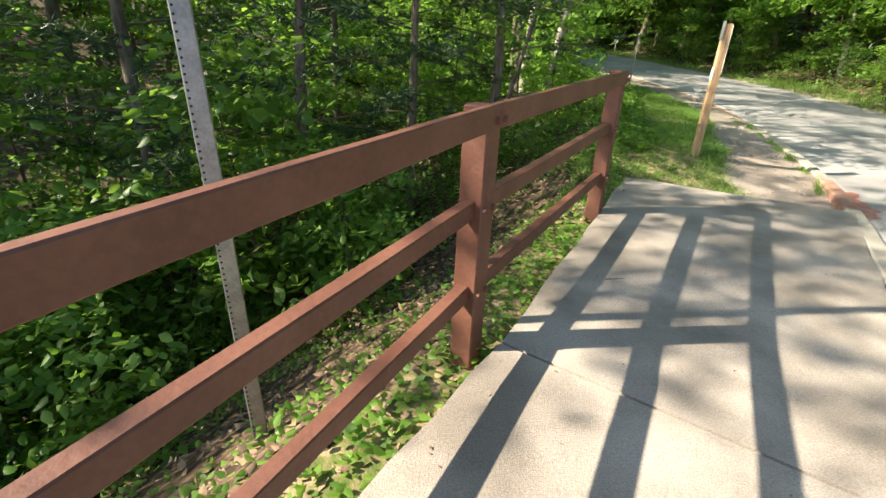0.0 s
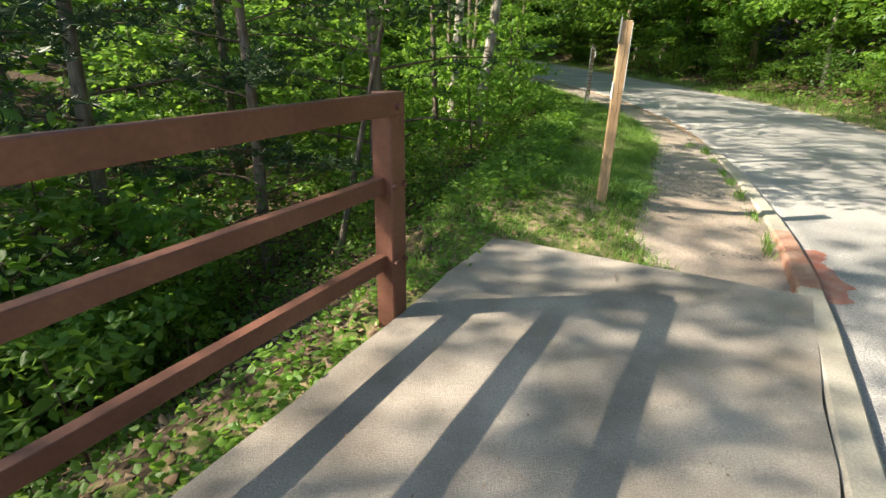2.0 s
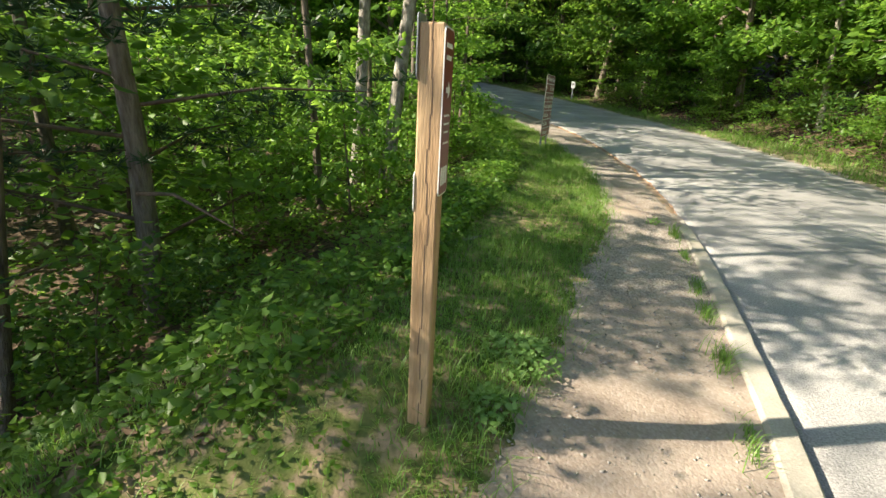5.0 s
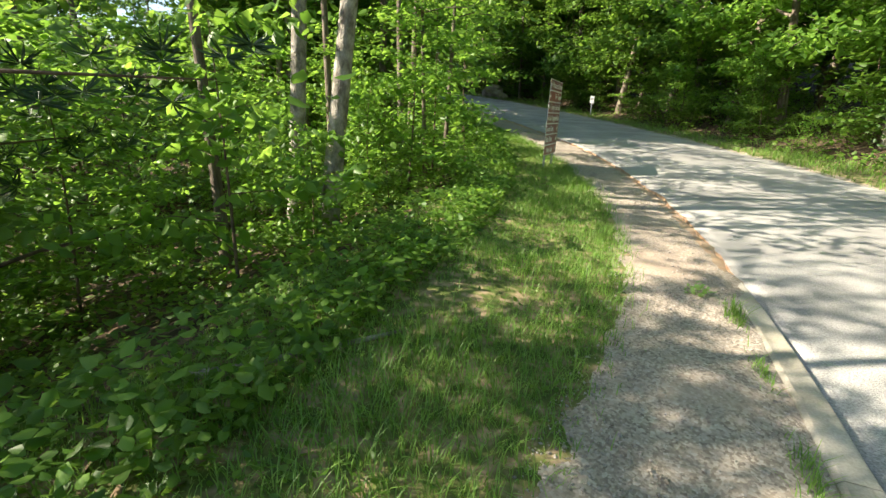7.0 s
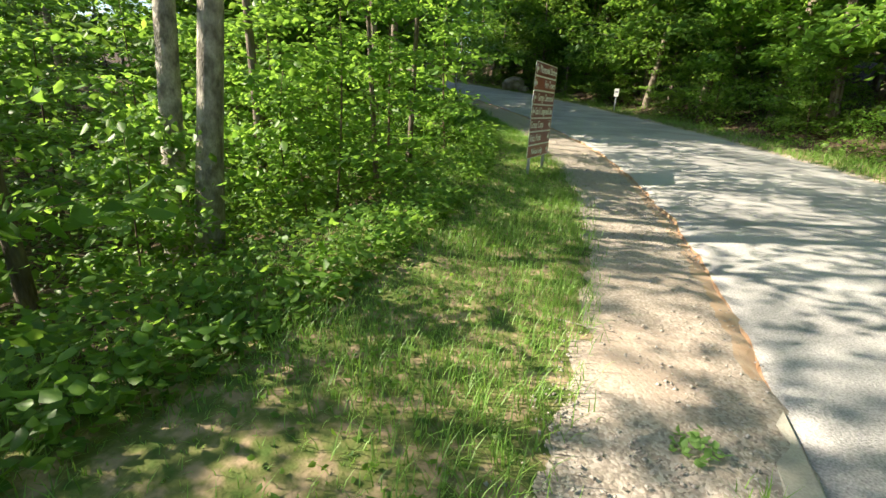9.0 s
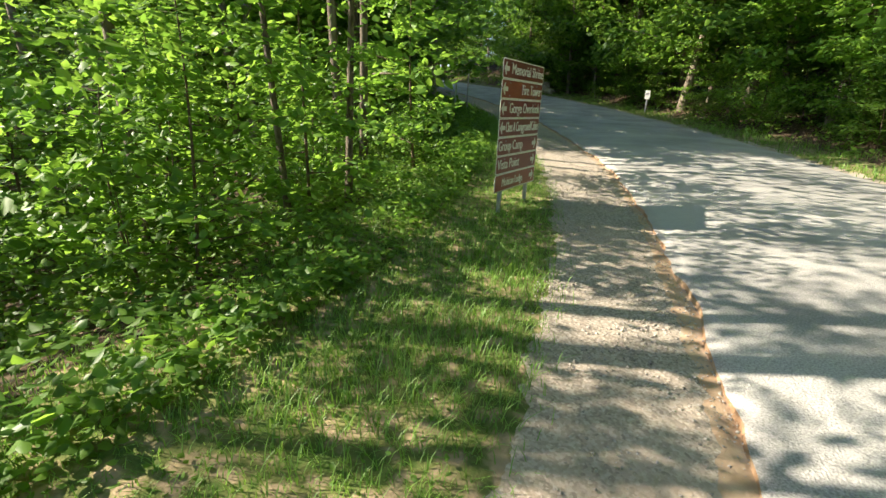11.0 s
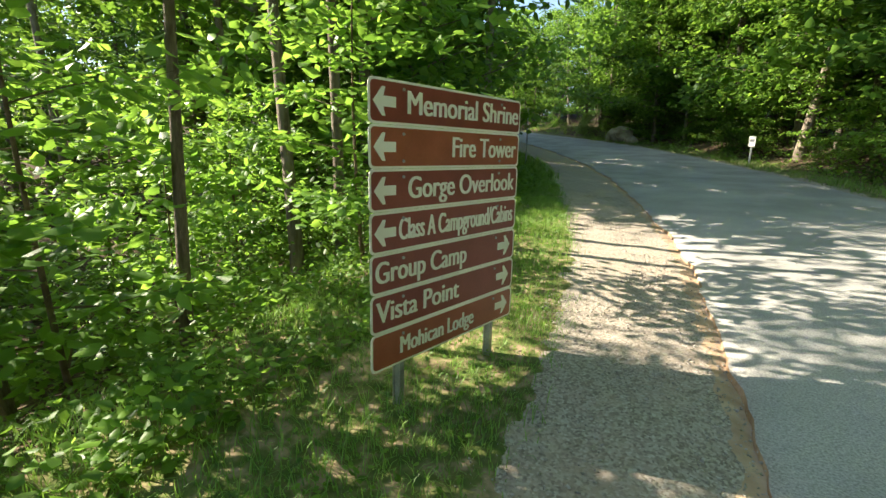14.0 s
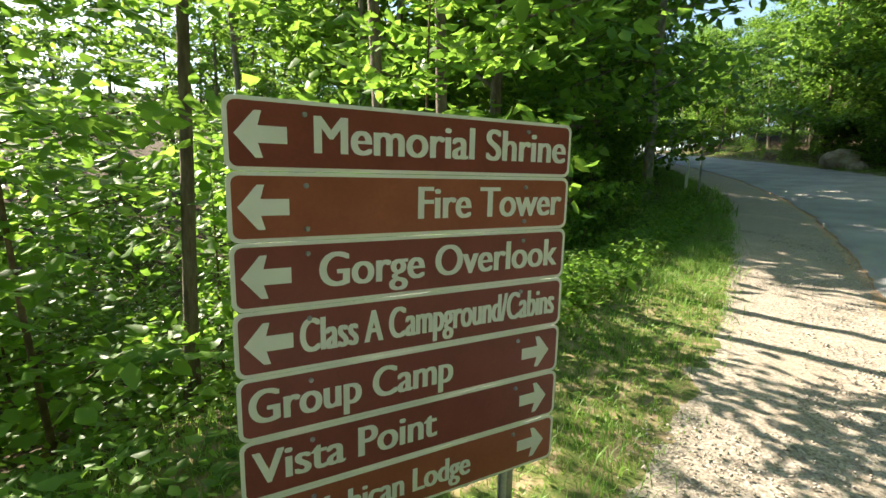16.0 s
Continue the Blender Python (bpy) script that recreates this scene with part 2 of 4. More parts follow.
# ---- ground, one sheet ----
def ground_material():
    m = bpy.data.materials.new("earth")
    m.use_nodes = True
    n, l = m.node_tree.nodes, m.node_tree.links
    b = n["Principled BSDF"]
    b.inputs["Roughness"].default_value, b.inputs["Specular IOR Level"].default_value = 0.95, 0.2
    tc = n.new("ShaderNodeTexCoord")

    def noisy(scale, detail=6):
        t = n.new("ShaderNodeTexNoise")
        t.inputs["Scale"].default_value, t.inputs["Detail"].default_value = scale, detail
        l.new(tc.outputs["Object"], t.inputs[0])
        return t.outputs[0]

    def ramp(src, stops):
        r = n.new("ShaderNodeValToRGB")
        while len(r.color_ramp.elements) < len(stops):
            r.color_ramp.elements.new(0.5)
        for e, (p, c) in zip(r.color_ramp.elements, stops):
            e.position, e.color = p, (*c, 1)
        l.new(src, r.inputs[0])
        return r.outputs[0]

    def blend(fac, a, c):
        x = n.new("ShaderNodeMix")
        x.data_type = "RGBA"
        l.new(fac, x.inputs["Factor"]), l.new(a, x.inputs[6]), l.new(c, x.inputs[7])
        return x.outputs[2]

    def math_node(op, a, c):
        x = n.new("ShaderNodeMath")
        x.operation = op
        for k, v in enumerate((a, c)):
            if isinstance(v, (int, float)):
                x.inputs[k].default_value = v
            else:
                l.new(v, x.inputs[k])
        return x.outputs[0]

    zone, sep = n.new("ShaderNodeVertexColor"), n.new("ShaderNodeSeparateColor")
    zone.layer_name = "zone"
    l.new(zone.outputs[0], sep.inputs[0])
    pebble = n.new("ShaderNodeTexVoronoi")
    pebble.inputs["Scale"].default_value = 68
    l.new(tc.outputs["Object"], pebble.inputs["Vector"])
    stone = ramp(pebble.outputs["Color"], [(0.1, (0.19, 0.16, 0.13)), (0.5, (0.33, 0.28, 0.23)), (0.9, (0.47, 0.42, 0.36))])
    dirt = ramp(noisy(2.2), [(0.35, (0.35, 0.262, 0.200)), (0.65, (0.48, 0.385, 0.305))])
    where = ramp(math_node("ADD", noisy(0.9, 3), math_node("MULTIPLY", noisy(14), 0.35)), [(0.5, (0.25, 0.25, 0.25)), (0.68, (1, 1, 1))])
    stony = n.new("ShaderNodeVertexColor")
    stony.layer_name = "stony"
    gravel = blend(math_node("MULTIPLY", where, stony.outputs[0]), dirt, stone)
    litter_cells = n.new("ShaderNodeTexVoronoi")
    litter_cells.inputs["Scale"].default_value = 17
    l.new(tc.outputs["Object"], litter_cells.inputs["Vector"])
    litter = ramp(litter_cells.outputs["Color"], [(0.1, (0.03, 0.022, 0.014)), (0.55, (0.085, 0.058, 0.036)), (0.95, (0.19, 0.135, 0.085))])
    turf = ramp(noisy(9), [(0.35, (0.07, 0.11, 0.025)), (0.5, (0.14, 0.15, 0.05)), (0.62, (0.32, 0.24, 0.15))])
    wob = math_node("MULTIPLY", math_node("SUBTRACT", noisy(3.5), 0.5), 0.9)
    g_fac = math_node("GREATER_THAN", math_node("ADD", sep.outputs["Red"], wob), 0.5)
    t_fac = math_node("GREATER_THAN", math_node("ADD", sep.outputs["Green"], wob), 0.5)
    soil = ramp(noisy(6), [(0.35, (0.36, 0.24, 0.15)), (0.65, (0.50, 0.37, 0.26))])
    s_fac = math_node("GREATER_THAN", math_node("ADD", sep.outputs["Blue"], math_node("MULTIPLY", wob, 1.5)), 0.6)
    gravel = blend(s_fac, gravel, soil)
    colour = blend(g_fac, blend(t_fac, litter, turf), gravel)
    l.new(colour, b.inputs["Base Color"])
    bp = n.new("ShaderNodeBump")
    bp.inputs["Strength"].default_value, bp.inputs["Distance"].default_value = 0.38, 0.012
    l.new(math_node("ADD", noisy(45), math_node("MULTIPLY", pebble.outputs["Distance"], -0.45)), bp.inputs["Height"])
    l.new(bp.outputs[0], b.inputs["Normal"])
    return m


def build_ground():
    ny, nx = XX.shape
    v = np.stack([XX, YY, ZZ], -1).reshape(-1, 3)
    idx = np.arange(ny * nx).reshape(ny, nx)
    f = np.stack([idx[:-1, :-1], idx[:-1, 1:], idx[1:, 1:], idx[1:, :-1]], -1).reshape(-1, 4)
    ob = mesh_arrays("ground", v, f, ground_material())
    ob.data.polygons.foreach_set("use_smooth", [True] * len(ob.data.polygons))
    x, y = v[:, 0], v[:, 1]
    g = np.clip((x - grass_edge(y)) / 0.5 + 0.5, 0, 1) * np.clip((far_edge(y) + 0.5 - x) / 0.5, 0, 1)
    t = np.clip((x - bank(y) + 0.2) / 0.8 + 0.5, 0, 1) * np.clip((far_edge(y) + 1.8 - x) / 0.7, 0, 1)
    col = np.ones((len(v), 4), np.float32)
    col[:, 0], col[:, 1], col[:, 2] = g, t, np.clip(1.3 - np.abs(x - edge(y) + 0.05) / 0.13, 0, 1) * (y > 11.6)
    a = ob.data.color_attributes.new("zone", "FLOAT_COLOR", "POINT")
    a.data.foreach_set("color", col.ravel())
    k = stoniness(y)
    a = ob.data.color_attributes.new("stony", "FLOAT_COLOR", "POINT")
    a.data.foreach_set("color", np.stack([k, k, k, np.ones(len(k))], -1).astype(np.float32).ravel())
    tagged(ob, "woodland ground with leaf litter, turf and a worn gravel path", "ground", kind="structure")


build_ground()


# ---- road, kerb, pavement ----
def build_road():
    ys = steps([(-40, -4, 1.0), (-4, 30, 0.11), (30, 60, 0.4), (60, 120, 2)])
    v, f = [], []
    cols = 26
    for y in ys:
        a, c = float(edge(y)), float(far_edge(y))
        worn = 1 if y > 11.2 else 0
        a += worn * (noise.noise((y * 0.9, 0, 5)) * 0.10 + noise.noise((y * 4, 1, 5)) * 0.045) + 0.005
        c += noise.noise((y * 0.8, 9, 5)) * 0.10 + noise.noise((y * 3, 4, 5)) * 0.04
        for k in range(cols + 1):
            w = k / cols
            x = a + (c - a) * w
            crown = 0.05 * (1 - (2 * w - 1) ** 2)
            z = float(road_z(x, y)) + crown + noise.noise((x * 0.7, y * 0.7, 2)) * 0.012
            v.append((x, y, z))
    n = cols + 1
    for j in range(len(ys) - 1):
        for k in range(cols):
            f.append((j * n + k, j * n + k + 1, (j + 1) * n + k + 1, (j + 1) * n + k))
    m = len(v)
    for j in range(len(ys)):      # the broken asphalt edge has thickness
        p = v[j * n]
        v.append((p[0] - 0.02, p[1], p[2] - 0.16))
    for j in range(len(ys) - 1):
        f.append((j * n, (j + 1) * n, m + j + 1, m + j))
    ob = raw("road", v, f, ASPHALT, smooth=True)
    ob.data.materials.append(material("edge_soil", ((0.30, 0.17, 0.09), (0.46, 0.30, 0.18)), 5, 0.95, 0.5, 40))
    for p in list(ob.data.polygons)[-(len(ys) - 1):]:
        p.material_index = 1
    tagged(ob, "worn pale grey asphalt road with broken edges", "road", kind="structure")


build_road()

FU, FV = Vector((0.555, 0.832, 0)), Vector((0.832, -0.555, 0))   # along the fence, and across the pavement
P0 = Vector((1.5, 2.45, 0))


def slab_z(p):
    return float(rise(p[1])) + 0.05


def slab(name, corners, thick=0.16):
    """A cast pavement slab from four (u, v) corners, with worn edges."""
    bm = bmesh.new()
    n = 10
    rows = []
    for i in range(n + 1):
        row = []
        for j in range(n + 1):
            a, b = i / n, j / n
            q = [(1 - a) * (1 - b) * corners[0][k] + a * (1 - b) * corners[1][k] + a * b * corners[2][k] + (1 - a) * b * corners[3][k] for k in (0, 1)]
            p = P0 + FU * q[0] + FV * q[1]
            rim = i in (0, n) or j in (0, n)
            wob = noise.noise((p.x * 2.2, p.y * 2.2, 1)) * 0.02 if rim else 0
            row.append(bm.verts.new((p.x + wob, p.y - wob, slab_z(p) + noise.noise((p.x, p.y, 7)) * 0.006 - (0.006 if rim else 0))))
        rows.append(row)
    for i in range(n):
        for j in range(n):
            bm.faces.new((rows[i][j], rows[i + 1][j], rows[i + 1][j + 1], rows[i][j + 1]))
    low = bmesh.ops.extrude_face_region(bm, geom=bm.faces[:])
    for e in low["geom"]:
        if isinstance(e, bmesh.types.BMVert):
            e.co.z -= thick
    bmesh.ops.recalc_face_normals(bm, faces=bm.faces)
    return part(name, bm, CONCRETE)


def build_pavement():
    base = new("pavement")
    tagged(base, "weathered pale concrete pavement slabs beside the fence", "pavement", kind="structure")
    for u0, u1, v0, v1, v2, v3 in ((0.36, 4.50, -0.04, -0.42, 1.98, 2.02), (-3.05, 0.338, -0.02, -0.035, 2.02, 2.02), (-6.1, -3.068, -0.02, -0.02, 2.02, 2.02), (-9.15, -6.114, -0.02, -0.02, 2.02, 2.02), (-12.2, -9.164, -0.02, -0.02, 2.02, 2.02)):
        far = u1 + (0.36 if u0 == 0.36 else 0)
        s = slab("slab", ((u0, v0), (u1, v1), (far, v2), (u0, v3)))
        s.parent = base


build_pavement()


def kerb_length(y0, y1, step, mat, parent):
    """One cast length of kerb with worn arrises, following the road's edge."""
    ys = steps([(y0, y1, step)])
    v, f = [], []
    w = 0.17
    for y in ys:
        x = float(edge(y))
        d = Vector((float(edge(y + 0.2)) - float(edge(y - 0.2)), 0.4, 0)).normalized()
        out = Vector((d.y, -d.x, 0))
        c = Vector((x, y, float(rise(y)) + 0.045 - 0.05 * max(0, (y - 9.5) / 2) + noise.noise((y * 2, 0, 0)) * 0.008))
        wob = noise.noise((y * 1.7, 2, 0)) * 0.012
        chip = max(0, noise.noise((y * 5, 6, 0))) * 0.014
        for a, b in ((0.0, -0.25), (0.0, -0.022 - chip), (-0.02 - chip, 0.0), (-w + 0.02 + wob, 0.0), (-w + wob, -0.02), (-w + wob, -0.25)):
            v.append(c + out * a + Vector((0, 0, b)))
    for j in range(len(ys) - 1):
        for k in range(5):
            f.append((j * 6 + k, j * 6 + k + 1, (j + 1) * 6 + k + 1, (j + 1) * 6 + k))
    f.append(tuple(range(6))), f.append(tuple(range((len(ys) - 1) * 6, len(ys) * 6)))
    return raw("kerb_length", v, f, mat, parent)


def build_kerb():
    kerb = new("kerb")
    tagged(kerb, "low worn concrete kerb with a faded red length", "kerb", kind="structure")
    red = material("red_kerb_paint", ((0.33, 0.16, 0.11), (0.42, 0.27, 0.20)), 7, 0.85, 0.3, 70)
    for y0, y1, step, mat in ((-12, -4.5, 0.5, KERB), (-4.49, -1, 0.5, KERB), (-0.99, 2.3, 0.25, KERB), (2.308, 5.49, 0.16, KERB), (5.50, 6.70, 0.1, red), (6.71, 9.0, 0.14, KERB), (9.008, 11.45, 0.14, KERB)):
        kerb_length(y0, y1, step, mat, kerb)


build_kerb()


# ---- fence ----
def build_fence():
    fence = new("fence")
    fence.location = (2.9, 5.05, ground_z(2.9, 5.05))
    tagged(fence, "brown painted timber post-and-rail fence beside the concrete pavement", "fence")
    inv = Matrix.Translation(-fence.location)
    first, bay = Vector((2.85, 5.08, 0)), Vector((1.405, 2.33, 0))
    along = bay.normalized()
    across = Vector((along.y, -along.x, 0))
    turned = Matrix.Rotation(radians(3), 3, "Z") @ bay
    ang = math.atan2(bay.y, bay.x)
    posts = []
    for k in range(5):
        p = first - bay * k if k < 2 else first - bay - turned * (k - 1)
        z0, lift = float(rise(p.y)) - 0.02, 0.05 - 0.10 * k
        posts.append((p, lift))
        turn = inv @ Matrix.Translation((p.x, p.y, 0)) @ Matrix.Rotation(ang + radians(random.uniform(-2, 2)), 4, "Z") @ Matrix.Rotation(radians(random.uniform(-0.5, 0.5)), 4, "Y")
        post = part("post", box(0.14, 0.14, 1.375 + lift - z0 + 0.35 - (0.0 if k == 0 else 0.012), (0, 0, z0 - 0.35), 0.009, turn), PAINTED, fence)
        for zz in (0.855, 0.375, 1.30):
            for dx in (-0.045, 0.045):
                bm = bmesh.new()
                out = -0.108 if zz > 1 else -0.076
                if zz > 1 and k == 0 and dx > 0:
                    continue
                m = turn @ Matrix.Translation((dx, out, zz + lift)) @ Matrix.Rotation(radians(90), 4, "X")
                bmesh.ops.create_cone(bm, cap_ends=True, segments=8, radius1=0.021, radius2=0.017, depth=0.024, matrix=m)
                part("bolt", bm, PAINTED, post)
    for k in range(4):
        (pa, la), (pb, lb) = posts[k + 1], posts[k]
        for zz, hh, th, side in ((1.258, 0.118, 0.045, 0.074), (0.81, 0.095, 0.07, -0.01), (0.33, 0.095, 0.07, -0.01)):
            a = pa + Vector((0, 0, la + zz)) + across * side
            b = pb + Vector((0, 0, lb + zz)) + across * side
            length = (b - a).length
            d = (b - a).normalized()
            ang = math.atan2(d.y, d.x)
            gap = 0.006 if zz > 1 else 0.128
            m = inv @ Matrix.Translation((a + b) / 2) @ Matrix.Rotation(ang, 4, "Z") @ Matrix.Rotation(-math.asin(d.z), 4, "Y")
            bm = bmesh.new()
            n = 14
            rows = []
            for i in range(n + 1):
                x = (i / n - 0.5) * (length - gap)
                w = [noise.noise((x * 1.5 + k * 9, zz * 7, j)) * 0.003 for j in range(4)]
                c = 0.006
                ring = [(-th / 2 + c, 0), (th / 2 - c, 0), (th / 2, c), (th / 2, hh - c), (th / 2 - c, hh), (-th / 2 + c, hh), (-th / 2, hh - c), (-th / 2, c)]
                rows.append([bm.verts.new(m @ Vector((x, y + w[j // 2], z + w[j // 2]))) for j, (y, z) in enumerate(ring)])
            for i in range(n):
                for j in range(8):
                    bm.faces.new((rows[i][j], rows[i][(j + 1) % 8], rows[i + 1][(j + 1) % 8], rows[i + 1][j]))
            bm.faces.new(rows[0]), bm.faces.new(rows[-1])
            bmesh.ops.recalc_face_normals(bm, faces=bm.faces)
            part("rail", bm, PAINTED, fence)


build_fence()


# ---- signs ----
WHITE = material("white_film", ((0.78, 0.77, 0.72), (0.86, 0.85, 0.81)), 6, 0.5, 0.02, 50, fine=0.1)
BROWN = material("brown_film", ((0.20, 0.042, 0.033), (0.25, 0.055, 0.043)), 5, 0.38, 0.02, 60, fine=0.15)
RUST = material("faded_brown_film", ((0.29, 0.075, 0.04), (0.36, 0.10, 0.055)), 5, 0.4, 0.02, 60, fine=0.15)


def rounded(w, h, r, x0=0.0, z0=0.0, y0=0.0, thick=0.003, n=5):
    """A flat plate with rounded corners, in x and z, facing -y."""
    bm = bmesh.new()
    ring = []
    for cx, cz, a0 in ((w - r, r, -90), (w - r, h - r, 0), (r, h - r, 90), (r, r, 180)):
        for k in range(n + 1):
            a = radians(a0 + 90 * k / n)
            ring.append(bm.verts.new((x0 + cx + r * math.cos(a), y0, z0 + cz + r * math.sin(a))))
    face = bm.faces.new(ring)
    for e in bmesh.ops.extrude_face_region(bm, geom=[face])["geom"]:
        if isinstance(e, bmesh.types.BMVert):
            e.co.y += thick
    bmesh.ops.recalc_face_normals(bm, faces=bm.faces)
    return bm


def lettering(words, width, height, m, mat, parent, name="lettering"):
    """Words as a thin mesh, fitted into width and cap height, with the baseline's left end at m (x right, y up, z out)."""
    cu = bpy.data.curves.new(name, "FONT")
    cu.body, cu.extrude, cu.offset = words, 0.0004, 0.0
    tmp = new(name, cu)
    bpy.context.view_layer.update()
    me = bpy.data.meshes.new_from_object(tmp.evaluated_get(bpy.context.evaluated_depsgraph_get()))
    bpy.data.objects.remove(tmp)
    co = np.array([v.co for v in me.vertices])
    polys = [tuple(p.vertices) for p in me.polygons]
    bpy.data.meshes.remove(me)
    xs = np.sort(co[:, 0])
    cuts = np.sort(xs[:-1][np.argsort(np.diff(xs))[::-1][:words.count(" ")]] + 1e-4) if " " in words else np.array([])
    x0, x1 = xs[0], xs[-1]
    for k, word in enumerate(words.split(" ")):
        vs, fs = [], []
        for copy, shift in enumerate((-0.0045, 0.0, 0.0045)):       # a second layer makes the strokes bold
            index = {}
            for p in polys:
                if np.searchsorted(cuts, co[p[0], 0]) != k:
                    continue
                for i in p:
                    if i not in index:
                        index[i] = len(vs)
                        c = co[i]
                        vs.append(m @ Vector(((c[0] - x0) * width / (x1 - x0) + shift, c[1] * height / 0.729, c[2] + copy * 0.0003)))
                fs.append([index[i] for i in p])
        raw(name, vs, fs, mat, parent)


def arrow(x, z, size, left, y0):
    bm = bmesh.new()
    s = -1 if left else 1
    pts = [(0.5, 0), (0.12, 0.46), (-0.02, 0.46), (0.06, 0.17), (-0.5, 0.17), (-0.5, -0.17), (0.06, -0.17), (-0.02, -0.46), (0.12, -0.46)]
    ring = [bm.verts.new((x + s * px * size, y0, z + pz * size)) for px, pz in pts]
    face = bm.faces.new(ring)
    for e in bmesh.ops.extrude_face_region(bm, geom=[face])["geom"]:
        if isinstance(e, bmesh.types.BMVert):
            e.co.y += 0.0012
    bmesh.ops.recalc_face_normals(bm, faces=bm.faces)
    return bm


def channel(length, w=0.075, d=0.035, t=0.006):
    """A U-channel steel post along z from 0, open towards +y."""
    bm = bmesh.new()
    prof = [(-w / 2, d), (-w / 2 + 0.016, d), (-w / 2 + 0.026, 0.008), (w / 2 - 0.026, 0.008), (w / 2 - 0.016, d), (w / 2, d), (w / 2, d - t), (w / 2 - 0.012, d - t), (w / 2 - 0.022, 0), (-w / 2 + 0.022, 0), (-w / 2 + 0.012, d - t), (-w / 2, d - t)]
    face = bm.faces.new([bm.verts.new((x, y, 0)) for x, y in prof])
    for e in bmesh.ops.extrude_face_region(bm, geom=[face])["geom"]:
        if isinstance(e, bmesh.types.BMVert):
            e.co.z += length
    bmesh.ops.recalc_face_normals(bm, faces=bm.faces)
    return bm


def build_guide_sign():
    tl, tr = Vector((7.271, 16.711, 0)), Vector((7.724, 17.896, 0))
    w = (tr - tl).length
    ang = math.atan2(tr.y - tl.y, tr.x - tl.x)
    top, h = 2.260, 0.2045
    z0 = ground_z(7.48, 17.35)
    sign = new("guide_sign")
    sign.matrix_world = Matrix.Translation((tl.x, tl.y, z0)) @ Matrix.Rotation(ang, 4, "Z")
    tagged(sign, "brown park direction sign of seven white-lettered plates on two steel posts", "direction sign")
    for x in (0.22, w - 0.22):
        g = ground_z(*(tl + (tr - tl) * (x / w)).xy)
        bm = channel(top - 0.05 - g + 0.25)
        bmesh.ops.translate(bm, verts=bm.verts, vec=(x, 0.006, g - z0 - 0.25))
        part("post", bm, STEEL, sign, "galvanised steel channel post")
    rows = (("Memorial Shrine", 1, 0.197, 0.975), ("Fire Tower", 1, 0.47, 0.97), ("Gorge Overlook", 1, 0.203, 0.966), ("Class A Campground/Cabins", 1, 0.152, 0.966), ("Group Camp", 0, 0.028, 0.586), ("Vista Point", 0, 0.03, 0.536), ("Mohican Lodge", 0, 0.16, 0.658))
    for k, (words, left, a, b) in enumerate(rows):
        zb = top - z0 - (k + 1) * (h + 0.0015)
        film = RUST if k in (1, 6) else BROWN
        plate = part("plate", rounded(w, h, 0.03, 0, zb, 0.0), WHITE, sign)
        part("panel", rounded(w - 0.026, h - 0.024, 0.022, 0.013, zb + 0.012, -0.0012, 0.001), film, plate)
        part("arrow", arrow(0.098 if left else w - 0.125, zb + h / 2, 0.142, left, -0.0026), WHITE, plate)
        m = Matrix.Translation((w * a, -0.002, zb + 0.056)) @ Matrix.Rotation(radians(90), 4, "X")
        lettering(words, w * (b - a), 0.116 if k < 6 else 0.100, m, WHITE, plate)
        for x in (0.22, w - 0.22):
            for zz in (0.165,) if k != 1 else (0.165, 0.035):
                bm = bmesh.new()
                bmesh.ops.create_cone(bm, cap_ends=True, segments=8, radius1=0.009, radius2=0.007, depth=0.008, matrix=Matrix.Translation((x, -0.004, zb + zz)) @ Matrix.Rotation(radians(90), 4, "X"))
                part("bolt", bm, STEEL, plate)


build_guide_sign()


def bar(w, h, x, z, y0):
    bm = bmesh.new()
    bmesh.ops.create_cube(bm, size=1, matrix=Matrix.Translation((x, y0, z)) @ Matrix.Diagonal((w, 0.001, h, 1)))
    return bm


